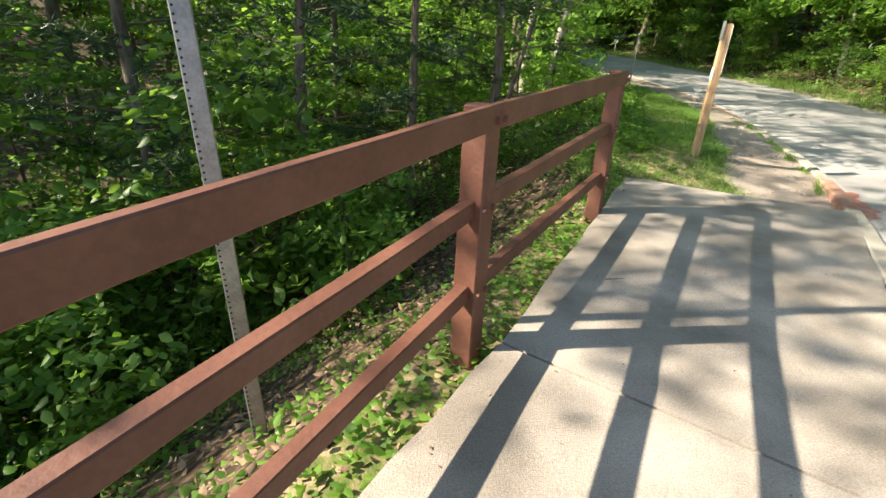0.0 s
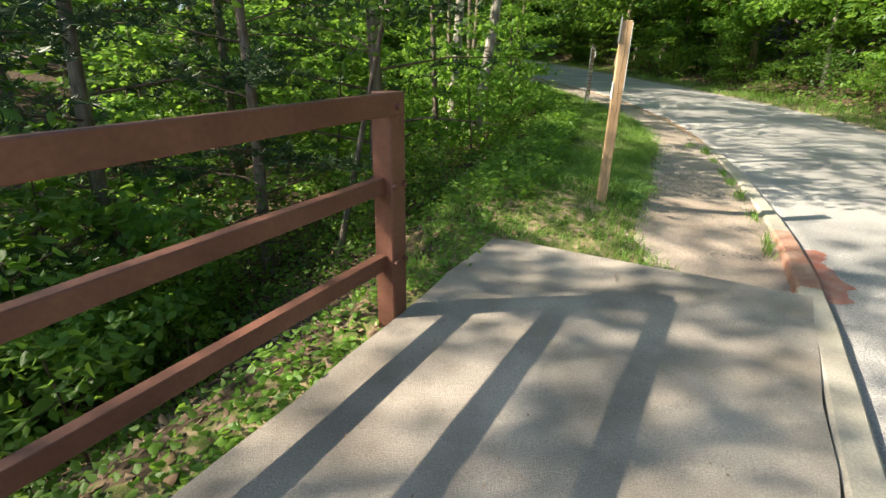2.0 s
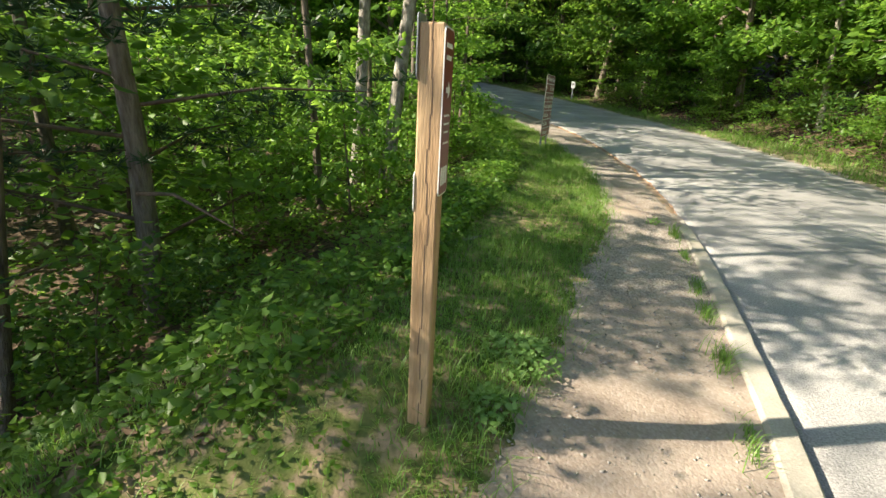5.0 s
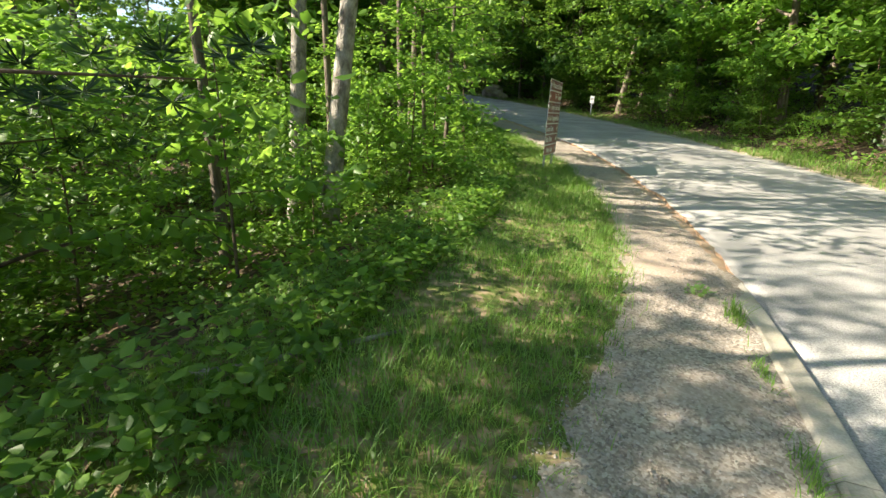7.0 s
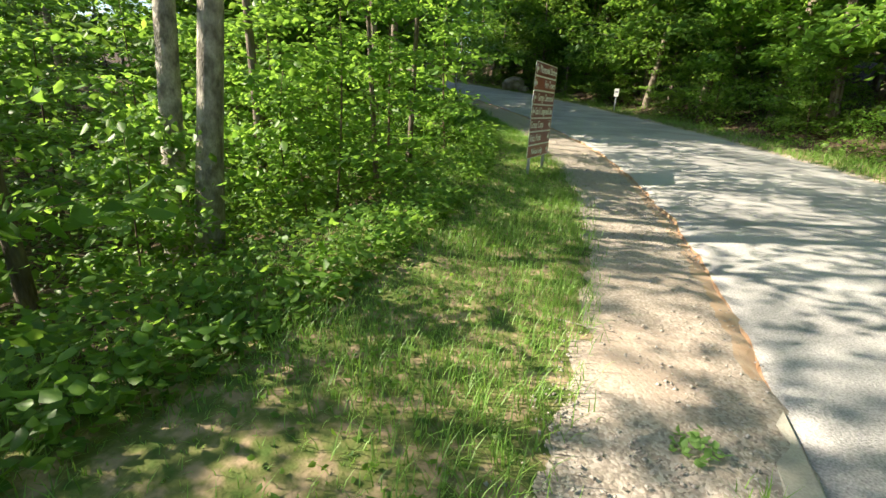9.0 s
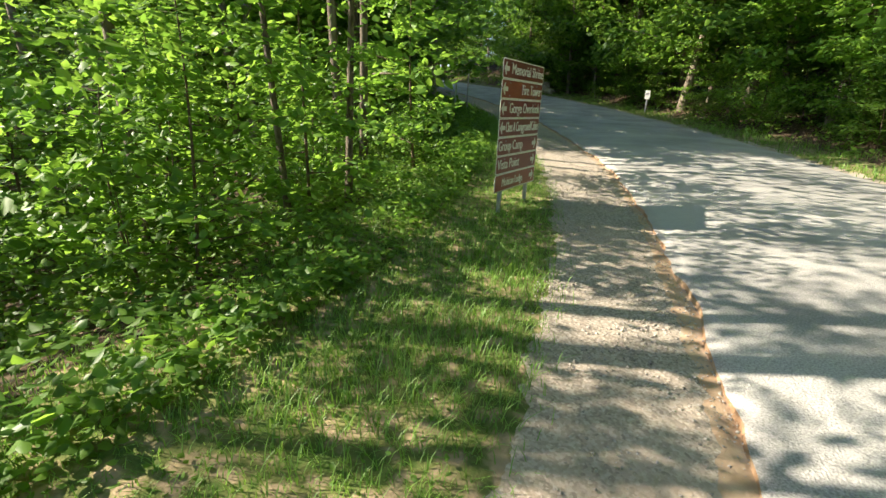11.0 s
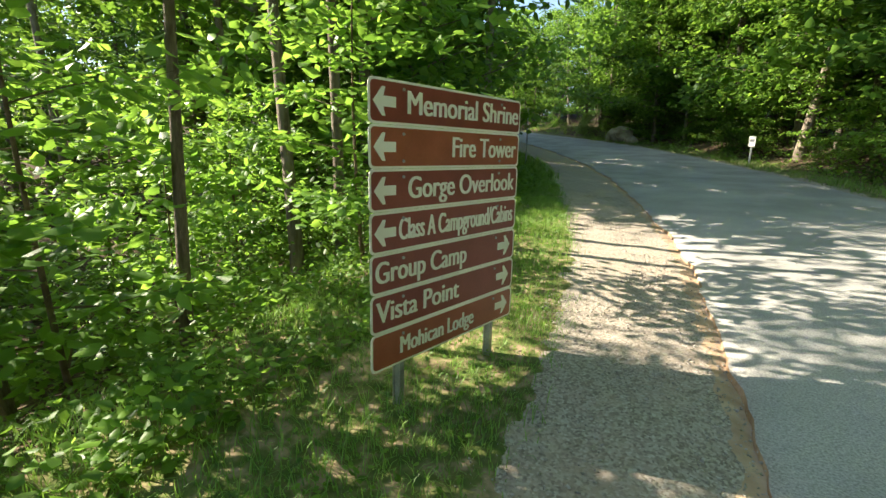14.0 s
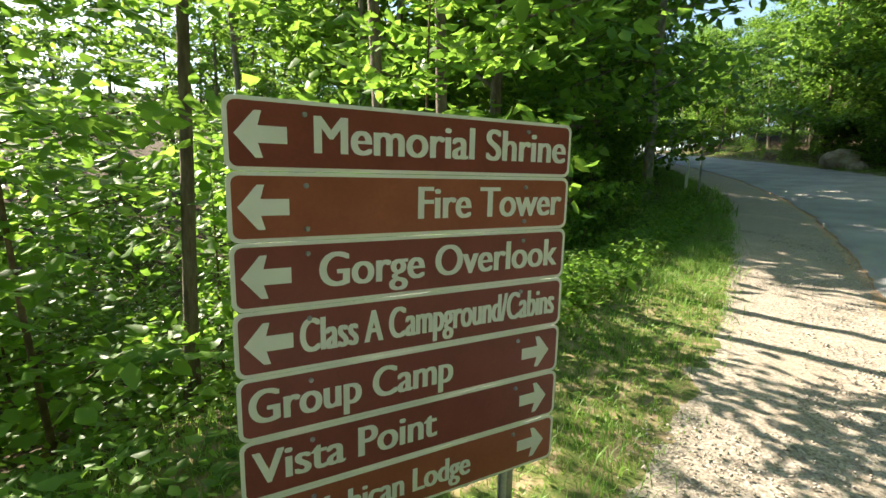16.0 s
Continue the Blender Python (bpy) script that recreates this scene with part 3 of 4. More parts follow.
def build_trail_post():
    post = new("trail_post")
    x, y = 4.80, 7.04
    z = ground_z(x, y)
    post.matrix_world = Matrix.Translation((x, y, z)) @ Matrix.Rotation(radians(-13), 4, "Z")
    tagged(post, "square weathered timber trail post with small brown sign plates", "trail post")
    timber = part("timber", box(0.092, 0.092, 1.97, (0, 0, -0.3), 0.006), POSTWOOD, post)
    for k in range(14):      # the long drying crack
        bm = bmesh.new()
        bmesh.ops.create_cube(bm, size=1, matrix=Matrix.Translation((0.006 + noise.noise((k * 0.5, 0, 0)) * 0.02, -0.0452, 0.05 + k * 0.125)) @ Matrix.Rotation(noise.noise((k * 0.9, 1, 0)) * 0.1, 4, "Y") @ Matrix.Diagonal((0.004, 0.003, 0.128, 1)))
        part("crack", bm, TWIG, timber)
    side = Matrix.Translation((0.050, 0, 0)) @ Matrix.Rotation(radians(90), 4, "Z")
    pl = part("sign_plate", rounded(0.15, 0.60, 0.025, -0.05, 1.06, 0, 0.004), WHITE, post, "brown plate with white edge, arrow and pictograms")
    pl.matrix_local = side
    part("panel", rounded(0.138, 0.588, 0.02, -0.044, 1.066, -0.0012, 0.001), BROWN, pl)
    part("arrow", arrow(0.025, 1.45, 0.06, False, -0.0026), WHITE, pl)
    for w, h, bx, bz in ((0.09, 0.016, 0.02, 1.66), (0.08, 0.016, 0.02, 1.62), (0.085, 0.007, 0.025, 1.42), (0.085, 0.007, 0.025, 1.39), (0.07, 0.007, 0.025, 1.36), (0.085, 0.007, 0.025, 1.32)):
        part("text_bar", bar(w, h, bx, bz - 0.06, -0.0016), WHITE, pl)
    for k in range(3):
        part("pictogram", rounded(0.03, 0.07, 0.006, -0.03 + k * 0.037, 1.10, -0.0022, 0.001), WHITE, pl)
    back = part("marker_plate", rounded(0.10, 0.16, 0.02, -0.05, 0.99, 0, 0.004), WHITE, post)
    back.matrix_local = Matrix.Translation((-0.050, 0, 0)) @ Matrix.Rotation(radians(-90), 4, "Z")
    back = part("marker_plate", rounded(0.12, 0.22, 0.02, -0.06, 1.48, 0, 0.004), STEEL, post)
    back.matrix_local = Matrix.Translation((-0.050, 0, 0)) @ Matrix.Rotation(radians(-90), 4, "Z")


def build_steel_pole():
    """The tall perforated square steel post behind the fence."""
    x, y = 0.12, 2.80
    pole = new("steel_post")
    pole.matrix_world = Matrix.Translation((x, y, ground_z(x, y))) @ Matrix.Rotation(radians(-1.6), 4, "Y") @ Matrix.Rotation(radians(25), 4, "Z")
    tagged(pole, "tall perforated galvanised steel post on the bank below the fence", "steel post")
    part("tube", box(0.094, 0.065, 5.2, (0, 0, -0.4), 0.006), STEEL, pole)
    hole = material("hole", ((0.02, 0.02, 0.02), (0.03, 0.03, 0.03)), 5, 0.9, 0)
    for k in range(110):
        for side in (0,):
            bm = bmesh.new()
            bmesh.ops.create_cone(bm, cap_ends=True, segments=8, radius1=0.0065, radius2=0.0065, depth=0.002, matrix=Matrix.Rotation(radians(side), 4, "Z") @ Matrix.Translation((-0.032, -0.0327, 0.1 + k * 0.036)) @ Matrix.Rotation(radians(90), 4, "X"))
            part("hole", bm, hole, pole)


def build_far_signs():
    x, y = 13.75, 38.7
    sign = new("marker_sign")
    sign.matrix_world = Matrix.Translation((x, y, ground_z(x, y))) @ Matrix.Rotation(radians(-15), 4, "Z")
    tagged(sign, "small white marker sign on a thin post across the road", "road sign")
    part("post", box(0.07, 0.05, 1.15, (0, 0.03, -0.2), 0.004), STEEL, sign)
    pl = part("plate", rounded(0.24, 0.44, 0.02, -0.12, 0.76, 0, 0.004), WHITE, sign)
    part("text_bar", bar(0.16, 0.10, 0, 1.02, -0.002), STEEL, pl)
    x, y = -0.4, 50.6
    sign = new("warning_sign")
    sign.matrix_world = Matrix.Translation((x, y, ground_z(x, y))) @ Matrix.Rotation(radians(12), 4, "Z")
    tagged(sign, "grey back of a diamond warning sign on a steel post", "road sign")
    bm = channel(3.0)
    bmesh.ops.translate(bm, verts=bm.verts, vec=(0, -0.05, -0.3))
    part("post", bm, STEEL, sign)
    pl = part("plate", rounded(0.9, 0.9, 0.05, -0.45, -0.45, 0, 0.004), STEEL, sign)
    pl.matrix_local = Matrix.Translation((0, 0, 2.05)) @ Matrix.Rotation(radians(45), 4, "Y")
    x, y = 3.75, 37.2
    mark = new("delineator_post")
    mark.location = (x, y, ground_z(x, y))
    tagged(mark, "pale flat delineator post in the roadside grass", "marker post")
    part("blade", rounded(0.11, 1.2, 0.03, -0.055, 0, 0, 0.012), WHITE, mark)
    x, y = 4.6, 35.4
    mark = new("sign_post")
    mark.matrix_world = Matrix.Translation((x, y, ground_z(x, y))) @ Matrix.Rotation(radians(75), 4, "Z")
    tagged(mark, "steel sign post with its narrow sign seen edge-on", "road sign")
    part("post", box(0.06, 0.05, 2.5, (0, 0, -0.2), 0.004), STEEL, mark)
    part("plate", rounded(0.3, 0.45, 0.02, -0.15, 1.8, -0.03, 0.004), STEEL, mark)


def build_small_sign():
    x, y = 13.6, 13.4
    sign = new("small_sign")
    sign.matrix_world = Matrix.Translation((x, y, ground_z(x, y))) @ Matrix.Rotation(radians(-40), 4, "Z")
    tagged(sign, "small red and white sign low on the far verge", "road sign")
    part("post", box(0.04, 0.03, 0.75, (0, 0.02, -0.2), 0.003), STEEL, sign)
    pl = part("plate", rounded(0.30, 0.36, 0.02, -0.15, 0.3, 0, 0.004), WHITE, sign)
    part("panel", rounded(0.26, 0.15, 0.01, -0.13, 0.49, -0.002, 0.001), RED, pl)


RED = material("red_paint", ((0.34, 0.12, 0.085), (0.36, 0.21, 0.17)), 9, 0.8, 0.2, 60)


def build_red_patch():
    """Worn red paint on the asphalt beside the kerb."""
    bm = bmesh.new()
    rows = []
    for k in range(25):
        y = 5.42 + 1.0 * k / 24
        row = []
        for j in range(7):
            w = j / 6
            reach = 0.21 - 0.05 * k / 24 + 0.10 * noise.noise((y * 5, 1, 4)) + 0.05 * noise.noise((y * 17, 2, 4))
            x = float(edge(y)) + 0.012 + reach * w
            yy = y + 0.05 * noise.noise((x * 9, y * 2, 8))
            top = 0.05 * (1 - (2 * (x - float(edge(y))) / (float(far_edge(y)) - float(edge(y))) - 1) ** 2)
            row.append(bm.verts.new((x, yy, float(road_z(x, y)) + top + noise.noise((x * 0.7, y * 0.7, 2)) * 0.012 + 0.005)))
        rows.append(row)
    for k in range(24):
        for j in range(6):
            bm.faces.new((rows[k][j], rows[k][j + 1], rows[k + 1][j + 1], rows[k + 1][j]))
    tagged(part("paint_patch", bm, RED), "worn red paint patch on asphalt beside the kerb", "paint", kind="structure")


def build_boulders():
    """Pale weathered rocks at the foot of the cut bank beyond the bend."""
    stone = material("pale_rock", ((0.27, 0.22, 0.15), (0.46, 0.40, 0.30)), 2, 0.95, 0.8, 12)
    for k, (dx, dy, size) in enumerate(((0, 0, 1.1), (1.5, -0.4, 0.6), (4.2, -1.5, 0.5))):
        x, y = 1.04 + dx, 55.39 + dy
        x = max(x, float(far_edge(y)) + 1.3)
        bm = bmesh.new()
        bmesh.ops.create_icosphere(bm, subdivisions=3, radius=size)
        for v in bm.verts:
            v.co *= 1 + 0.35 * noise.noise(v.co * 1.3 + Vector((k * 7, 0, 0))) + 0.12 * noise.noise(v.co * 4)
            v.co.z *= 0.8
        ob = part("boulder", bm, stone)
        ob.location = (x, y, ground_z(x, y) + size * 0.25)
        tagged(ob, "pale weathered boulder at the foot of the bank", "boulder", "boulders by the bend")


def build_sticks():
    for x, y, turn, length, r, label in ((4.9, 9.6, 35, 1.1, 0.025, "pale fallen branch in the weeds"), (2.6, 3.6, 10, 0.16, 0.003, "thin dry twig on the concrete"), (4.5, 5.6, 70, 0.12, 0.003, "thin dry twig on the concrete"), (3.2, 1.7, 100, 0.10, 0.003, "thin dry twig on the concrete"), (7.3, 12.0, -20, 0.5, 0.006, "dry twig lying on the gravel path"), (6.3, 11.75, 15, 0.22, 0.006, "pale dry stick in the turf")):
        paved = y < 6 and x < 5.5
        z = (float(rise(y)) + 0.056 if paved else ground_z(x, y) + r * 0.6)
        pts = [Vector((length * (k / 4 - 0.5), noise.noise((k, x, y)) * 0.06 * length, abs(noise.noise((k, y, 1))) * r)) for k in range(5)]
        ob = raw("stick", *tube(pts, [r, r * 0.95, r * 0.85, r * 0.7, r * 0.4], 6), PALEBARK if r > 0.004 else TWIG, None, True)
        ob.matrix_world = Matrix.Translation((x, y, z)) @ Matrix.Rotation(radians(turn), 4, "Z")
        tagged(ob, label, "stick")


build_steel_pole()
build_far_signs()
build_small_sign()
build_red_patch()
build_boulders()
build_sticks()
build_trail_post()


# ---- trees ----


def make_tree(name, height, r0, seed, first, limbs, spread, n_leaf, leaf, mat, bark, label, bend=0.3, droop=0.25, clump=0.55, flat=0.35, category="tree", split=True, lay=0.45):
    rng = np.random.default_rng(seed)
    tree = new(name)
    tagged(tree, label, category)
    pts, rad = [], []
    off = rng.normal(0, bend, (2, 3))
    for k in range(9):
        w = k / 8
        pts.append(Vector((off[0][0] * w + off[1][0] * math.sin(w * 3.0) * 0.5, off[0][1] * w + off[1][1] * math.sin(w * 2.4) * 0.5, -0.3 + (height + 0.3) * w)))
        rad.append(r0 * (1.25 if k == 0 else 1) * (1 - 0.86 * w))
    wood = [tube(pts, rad, 9)]
    tips = []
    for i in range(limbs):
        w = first + (1 - first) * (i + 0.5) / limbs * 0.97
        k = min(int(w * 8), 7)
        base = pts[k].lerp(pts[k + 1], w * 8 - k)
        az = i * 2.4 + rng.uniform(-0.5, 0.5)
        reach = spread * (1 - 0.55 * max(0, w - 0.35)) * rng.uniform(0.7, 1.15)
        lift = reach * rng.uniform(0.1, 0.5)
        q = [base]
        for s in (0.33, 0.66, 1.0):
            q.append(base + Vector((math.cos(az + 0.25 * s) * reach * s, math.sin(az + 0.25 * s) * reach * s, lift * s - 0.12 * reach * s * s)) + Vector(rng.normal(0, 0.05 * reach, 3)))
        rr = r0 * (1 - 0.86 * w) * 0.5
        limb = tube(q, [rr, rr * 0.7, rr * 0.45, rr * 0.15], 5)
        if split:
            raw("limb", *limb, bark, tree, True)
        else:
            wood.append(limb)
        for s in range(1, 4):
            tips.append((q[s], 0.5 + 0.5 * s / 3))
            tips.append((q[s - 1].lerp(q[s], 0.6) + Vector(rng.normal(0, 0.25 * clump, 3)), 0.8))
    tips.append((pts[-1], 0.8))
    vs, fs = [], []
    for v, f in wood:
        fs += [tuple(i + len(vs) for i in g) for g in f]
        vs += v
    raw("trunk", vs, fs, bark, tree, True)
    pick = rng.integers(0, len(tips), n_leaf)
    c = np.array([t[0] for t in tips])[pick]
    sz = np.array([t[1] for t in tips])[pick][:, None]
    c = c + rng.normal(0, 1, (n_leaf, 3)) * np.array([clump, clump, clump * flat]) * sz
    v, f = leaves(c, leaf, rng, droop, lay, 0.6)
    mesh_arrays("crown", v, f, mat, tree)
    return tree


def plant(proto, x, y, turn=0.0, size=1.0, sink=0.0, lean=(0, 0), first=[]):
    m = Matrix.Translation((x, y, ground_z(x, y) - sink)) @ Euler((radians(lean[0]), radians(lean[1]), radians(turn))).to_matrix().to_4x4()
    if proto.name not in first:
        first.append(proto.name)
        proto.scale = (size,) * 3
        proto.matrix_world = m @ Matrix.Diagonal((size, size, size, 1))
        return proto
    ob = copy_thing(proto, m)
    ob.scale = (size,) * 3
    return ob


def make_pine(height, r0, seed):
    rng = np.random.default_rng(seed)
    tree = new("pine")
    tagged(tree, "dark pine with long soft needles and bare lower branches", "pine tree")
    pts = [Vector((0.06 * math.sin(k), 0.05 * math.cos(k * 1.3), -0.3 + (height + 0.3) * k / 8)) for k in range(9)]
    raw("trunk", *tube(pts, [r0 * (1 - 0.88 * k / 8) for k in range(9)], 9), BARK, tree, True)
    cs, ds = [], []
    for i in range(30):
        w = 0.10 + 0.88 * i / 30
        base = Vector((0, 0, height * w))
        az = i * 2.4 + rng.uniform(-0.4, 0.4)
        reach = 2.6 * (1 - 0.75 * w) + 0.3
        d = Vector((math.cos(az), math.sin(az), 0.12))
        q = [base, base + d * reach * 0.5 + Vector((0, 0, 0.08)), base + d * reach + Vector((0, 0, -0.05))]
        raw("limb", *tube(q, [0.022 * (1.2 - w), 0.014 * (1.2 - w), 0.004], 5), TWIG, tree, True)
        if w < 0.16:
            continue
        for _ in range(26):
            u = rng.uniform(0.3, 1.05)
            c = base + d * reach * u + Vector(rng.normal(0, 0.22, 3) * np.array([1, 1, 0.45]))
            for _ in range(22):
                cs.append(c)
    cs = np.array(cs)
    n = len(cs)
    v, f = leaves(cs, 0.13, rng, -0.25, 0.5, 0.035)
    mesh_arrays("needles", v, f, NEEDLE, tree)
    return tree


TALL = [make_tree("tall_tree", 15, 0.16, 11 + k, 0.10, 18, 3.6, 4800, 0.31, (LEAF, LEAF_BRIGHT, LEAF)[k], BARK, "tall broadleaf woodland tree in fresh green leaf", clump=0.58, flat=0.35) for k in range(3)]
FAR_TALL = [make_tree("tall_tree", 15, 0.16, 91 + k, 0.10, 18, 3.6, 4800, 0.31, (LEAF, LEAF_DARK, LEAF)[k], BARK, "tall broadleaf tree deep in the green wood", clump=0.58, flat=0.35, split=False) for k in range(3)]
# HIGH trees are added on the sun's side to cast dappled shade
HIGH = [make_tree("canopy_tree", 16, 0.13, 21 + k, 0.40, 13, 3.0, 2500, 0.18, LEAF, BARK, "slender broadleaf tree with a high thin crown, added to dapple the ground", clump=0.5) for k in range(2)]
SAPLING = [make_tree("sapling", 4.6, 0.033, 31 + k, 0.08, 13, 1.6, 1700, 0.18, (LEAF_BRIGHT, LEAF, LEAF_BRIGHT)[k], TWIG, "young broadleaf sapling with layered bright green sprays", bend=0.2, clump=0.36, flat=0.17, lay=0.28) for k in range(3)]
SHRUB = [make_tree("shrub", 1.5, 0.014, 41 + k, 0.08, 7, 0.75, 800, 0.10, (LEAF, LEAF_BRIGHT, LEAF_DARK)[k], TWIG, "low leafy woodland shrub", bend=0.15, clump=0.27, flat=0.5, category="shrub") for k in range(3)]
BROAD = [make_tree("elder_bush", 2.6, 0.022, 71 + k, 0.10, 9, 1.15, 760, 0.165, LEAF_BRIGHT, TWIG, "bush with large bright drooping leaves", bend=0.2, droop=0.5, clump=0.26, flat=0.3, category="bush", lay=0.3) for k in range(2)]
SLIM = make_tree("slim_tree", 11, 0.075, 81, 0.38, 10, 2.1, 1300, 0.16, LEAF, BARK, "slim woodland tree with a bare lower trunk", bend=0.12, clump=0.45)
PINE = make_pine(9.0, 0.12, 51)
TWIN = make_tree("forked_maple", 13, 0.135, 61, 0.40, 11, 2.6, 2200, 0.17, LEAF_BRIGHT, PALEBARK, "pale-barked maple trunk rising from the undergrowth", bend=0.1, clump=0.6)
BIRCH = make_tree("pale_tree", 12, 0.10, 62, 0.18, 14, 2.4, 3600, 0.24, LEAF_BRIGHT, PALEBARK, "slim pale-barked tree at the wood's edge", bend=0.06, clump=0.6)


def spots(n, region, gap, seed):
    rng = np.random.default_rng(seed)
    out = []
    for _ in range(n * 40):
        if len(out) >= n:
            break
        p = region(rng)
        if all((p[0] - q[0]) ** 2 + (p[1] - q[1]) ** 2 > gap * gap for q in out):
            out.append(p)
    return out


def left_of_bank(d0, d1, y0, y1):
    def region(rng):
        y = rng.uniform(y0, y1)
        return float(bank(y)) - rng.uniform(d0, d1), y
    return region


def right_of_road(d0, d1, y0, y1):
    def region(rng):
        y = rng.uniform(y0, y1)
        return float(far_edge(y)) + rng.uniform(d0, d1), y
    return region


def scatter(protos, places, seed, lo, hi, sink=0.0):
    rng = np.random.default_rng(seed)
    for k, (x, y) in enumerate(places):
        plant(protos[k % len(protos)], x, y, rng.uniform(0, 360), rng.uniform(lo, hi), sink, (rng.normal(0, 3), rng.normal(0, 3)))


PINE_AT = ((2.1, 9.4, 0.95), (0.7, 8.5, 0.8), (-0.9, 7.8, 1.0), (-3.2, 7.4, 1.1))
for k, (x, y, size) in enumerate(PINE_AT):
    plant(PINE, x, y, 50 + 97 * k, size)
for x, y, turn, size, lean in ((3.85, 13.66, 0, 1.0, (0, 8)), (3.28, 13.95, 180, 0.95, (0, -2))):
    plant(TWIN, x, y, turn, size, 0.05, lean)
for x, y, turn, size in ((3.0, 34.5, 60, 1.9), (-0.8, 25.1, 160, 1.4), (-1.3, 28.6, 250, 1.5)):
    plant(BIRCH, x, y, turn, size, 0.05)
# two added trees, out of view, that dapple the pavement with shade
for k, (x, y, size) in enumerate(((-7.6, -1.6, 0.7), (-8.6, 1.2, 0.55))):
    plant(HIGH[k % 2], x, y, 77 * k, size)
plant(BIRCH, 17.6, 21.3, 0, 1.0, 0.05, (0, -7))
scatter(TALL, spots(34, right_of_road(3.2, 7.5, -4, 62), 1.9, 1), 1, 0.75, 1.15)
scatter(FAR_TALL, spots(46, right_of_road(7.5, 18, -4, 66), 2.2, 31), 31, 0.8, 1.2)
scatter(FAR_TALL, spots(40, right_of_road(2.2, 14, 50, 100), 2.1, 12), 12, 0.7, 1.1)
scatter(FAR_TALL, spots(16, right_of_road(2.4, 7, 34, 66), 2.2, 32), 32, 1.1, 1.45)
scatter(FAR_TALL, spots(18, left_of_bank(1.8, 9, 40, 72), 2.4, 33), 33, 1.1, 1.4)
scatter(FAR_TALL, spots(26, right_of_road(2.2, 16, 92, 132), 2.6, 34), 34, 1.0, 1.3)
scatter(FAR_TALL, spots(20, left_of_bank(2.0, 14, 74, 125), 2.8, 35), 35, 0.9, 1.2)
scatter(FAR_TALL, spots(44, left_of_bank(19, 42, -18, 66), 2.8, 2), 2, 0.8, 1.1)
scatter(FAR_TALL, spots(34, left_of_bank(2.0, 15, 38, 82), 2.3, 13), 13, 0.85, 1.15)
scatter(TALL, spots(12, left_of_bank(2.5, 12, 24, 42), 2.6, 19), 19, 0.9, 1.1)
# added crowns between sun and road, for leaf shadows on path and asphalt
scatter(HIGH, spots(8, left_of_bank(6.0, 14, -8, 36), 3.4, 3), 3, 0.8, 1.1)
# two more unseen trees, added to break up the sun on the slab
for x, y, turn, size in ((-12.0, 2.4, 101, 1.05), (-8.4, 5.4, 290, 0.85)):
    plant(HIGH[turn % 2], x, y, turn, size)
for x, y, turn, size, lean in ((3.0, 12.45, 20, 0.9, (0, -3)), (-3.4, 17.4, 130, 1.2, (0, -4)), (4.0, 20.4, 220, 1.3, (0, 2)), (4.05, 21.5, 300, 1.3, (2, 6)), (3.3, 16.1, 75, 1.0, (0, -2)), (5.3, 17.3, 10, 0.7, (0, 1)), (1.8, 8.0, 160, 0.6, (4, -14)), (5.0, 16.3, 210, 0.6, (0, 3))):
    plant(SLIM, x, y, turn, size, 0.05, lean)
scatter(SAPLING, spots(36, left_of_bank(2.2, 8.5, 8, 44), 1.2, 4), 4, 0.5, 0.95)
scatter(SAPLING, spots(34, left_of_bank(8, 20, 4, 56), 1.6, 14), 14, 0.9, 1.5)
scatter(SAPLING, spots(24, left_of_bank(4.0, 10, -6, 8), 1.1, 5), 5, 0.55, 0.95)
scatter(SAPLING, spots(14, left_of_bank(9, 18, -16, 6), 1.8, 15), 15, 0.9, 1.4)
scatter(SAPLING, spots(46, right_of_road(2.0, 5.0, 6, 62), 1.0, 6), 6, 0.5, 1.1)
for x, y, turn, size in ((5.75, 19.3, 20, 0.80), (5.1, 16.6, 140, 0.72), (4.8, 14.9, 250, 0.6)):
    plant(SAPLING[0], x, y, turn, size)
scatter(BROAD, spots(9, left_of_bank(2.6, 4.4, -2, 8), 0.85, 17), 17, 0.55, 0.85)
scatter(BROAD, spots(13, left_of_bank(5.0, 8, -2, 9), 0.9, 20), 20, 1.1, 1.5)
scatter(BROAD, spots(16, left_of_bank(1.4, 4.5, 10.5, 26), 0.9, 18), 18, 0.5, 0.95)
scatter(SHRUB, spots(60, left_of_bank(0.7, 5, 7.6, 40), 0.6, 7), 7, 0.45, 0.95)
scatter(SHRUB, spots(34, left_of_bank(5, 12, 2, 44), 0.9, 16), 16, 0.8, 1.4)
scatter(SHRUB, spots(26, left_of_bank(3.0, 7, -4, 7.6), 0.6, 8), 8, 0.4, 0.9)
scatter(SHRUB, spots(90, right_of_road(1.7, 5.5, 8, 80), 0.7, 9), 9, 0.5, 1.2)


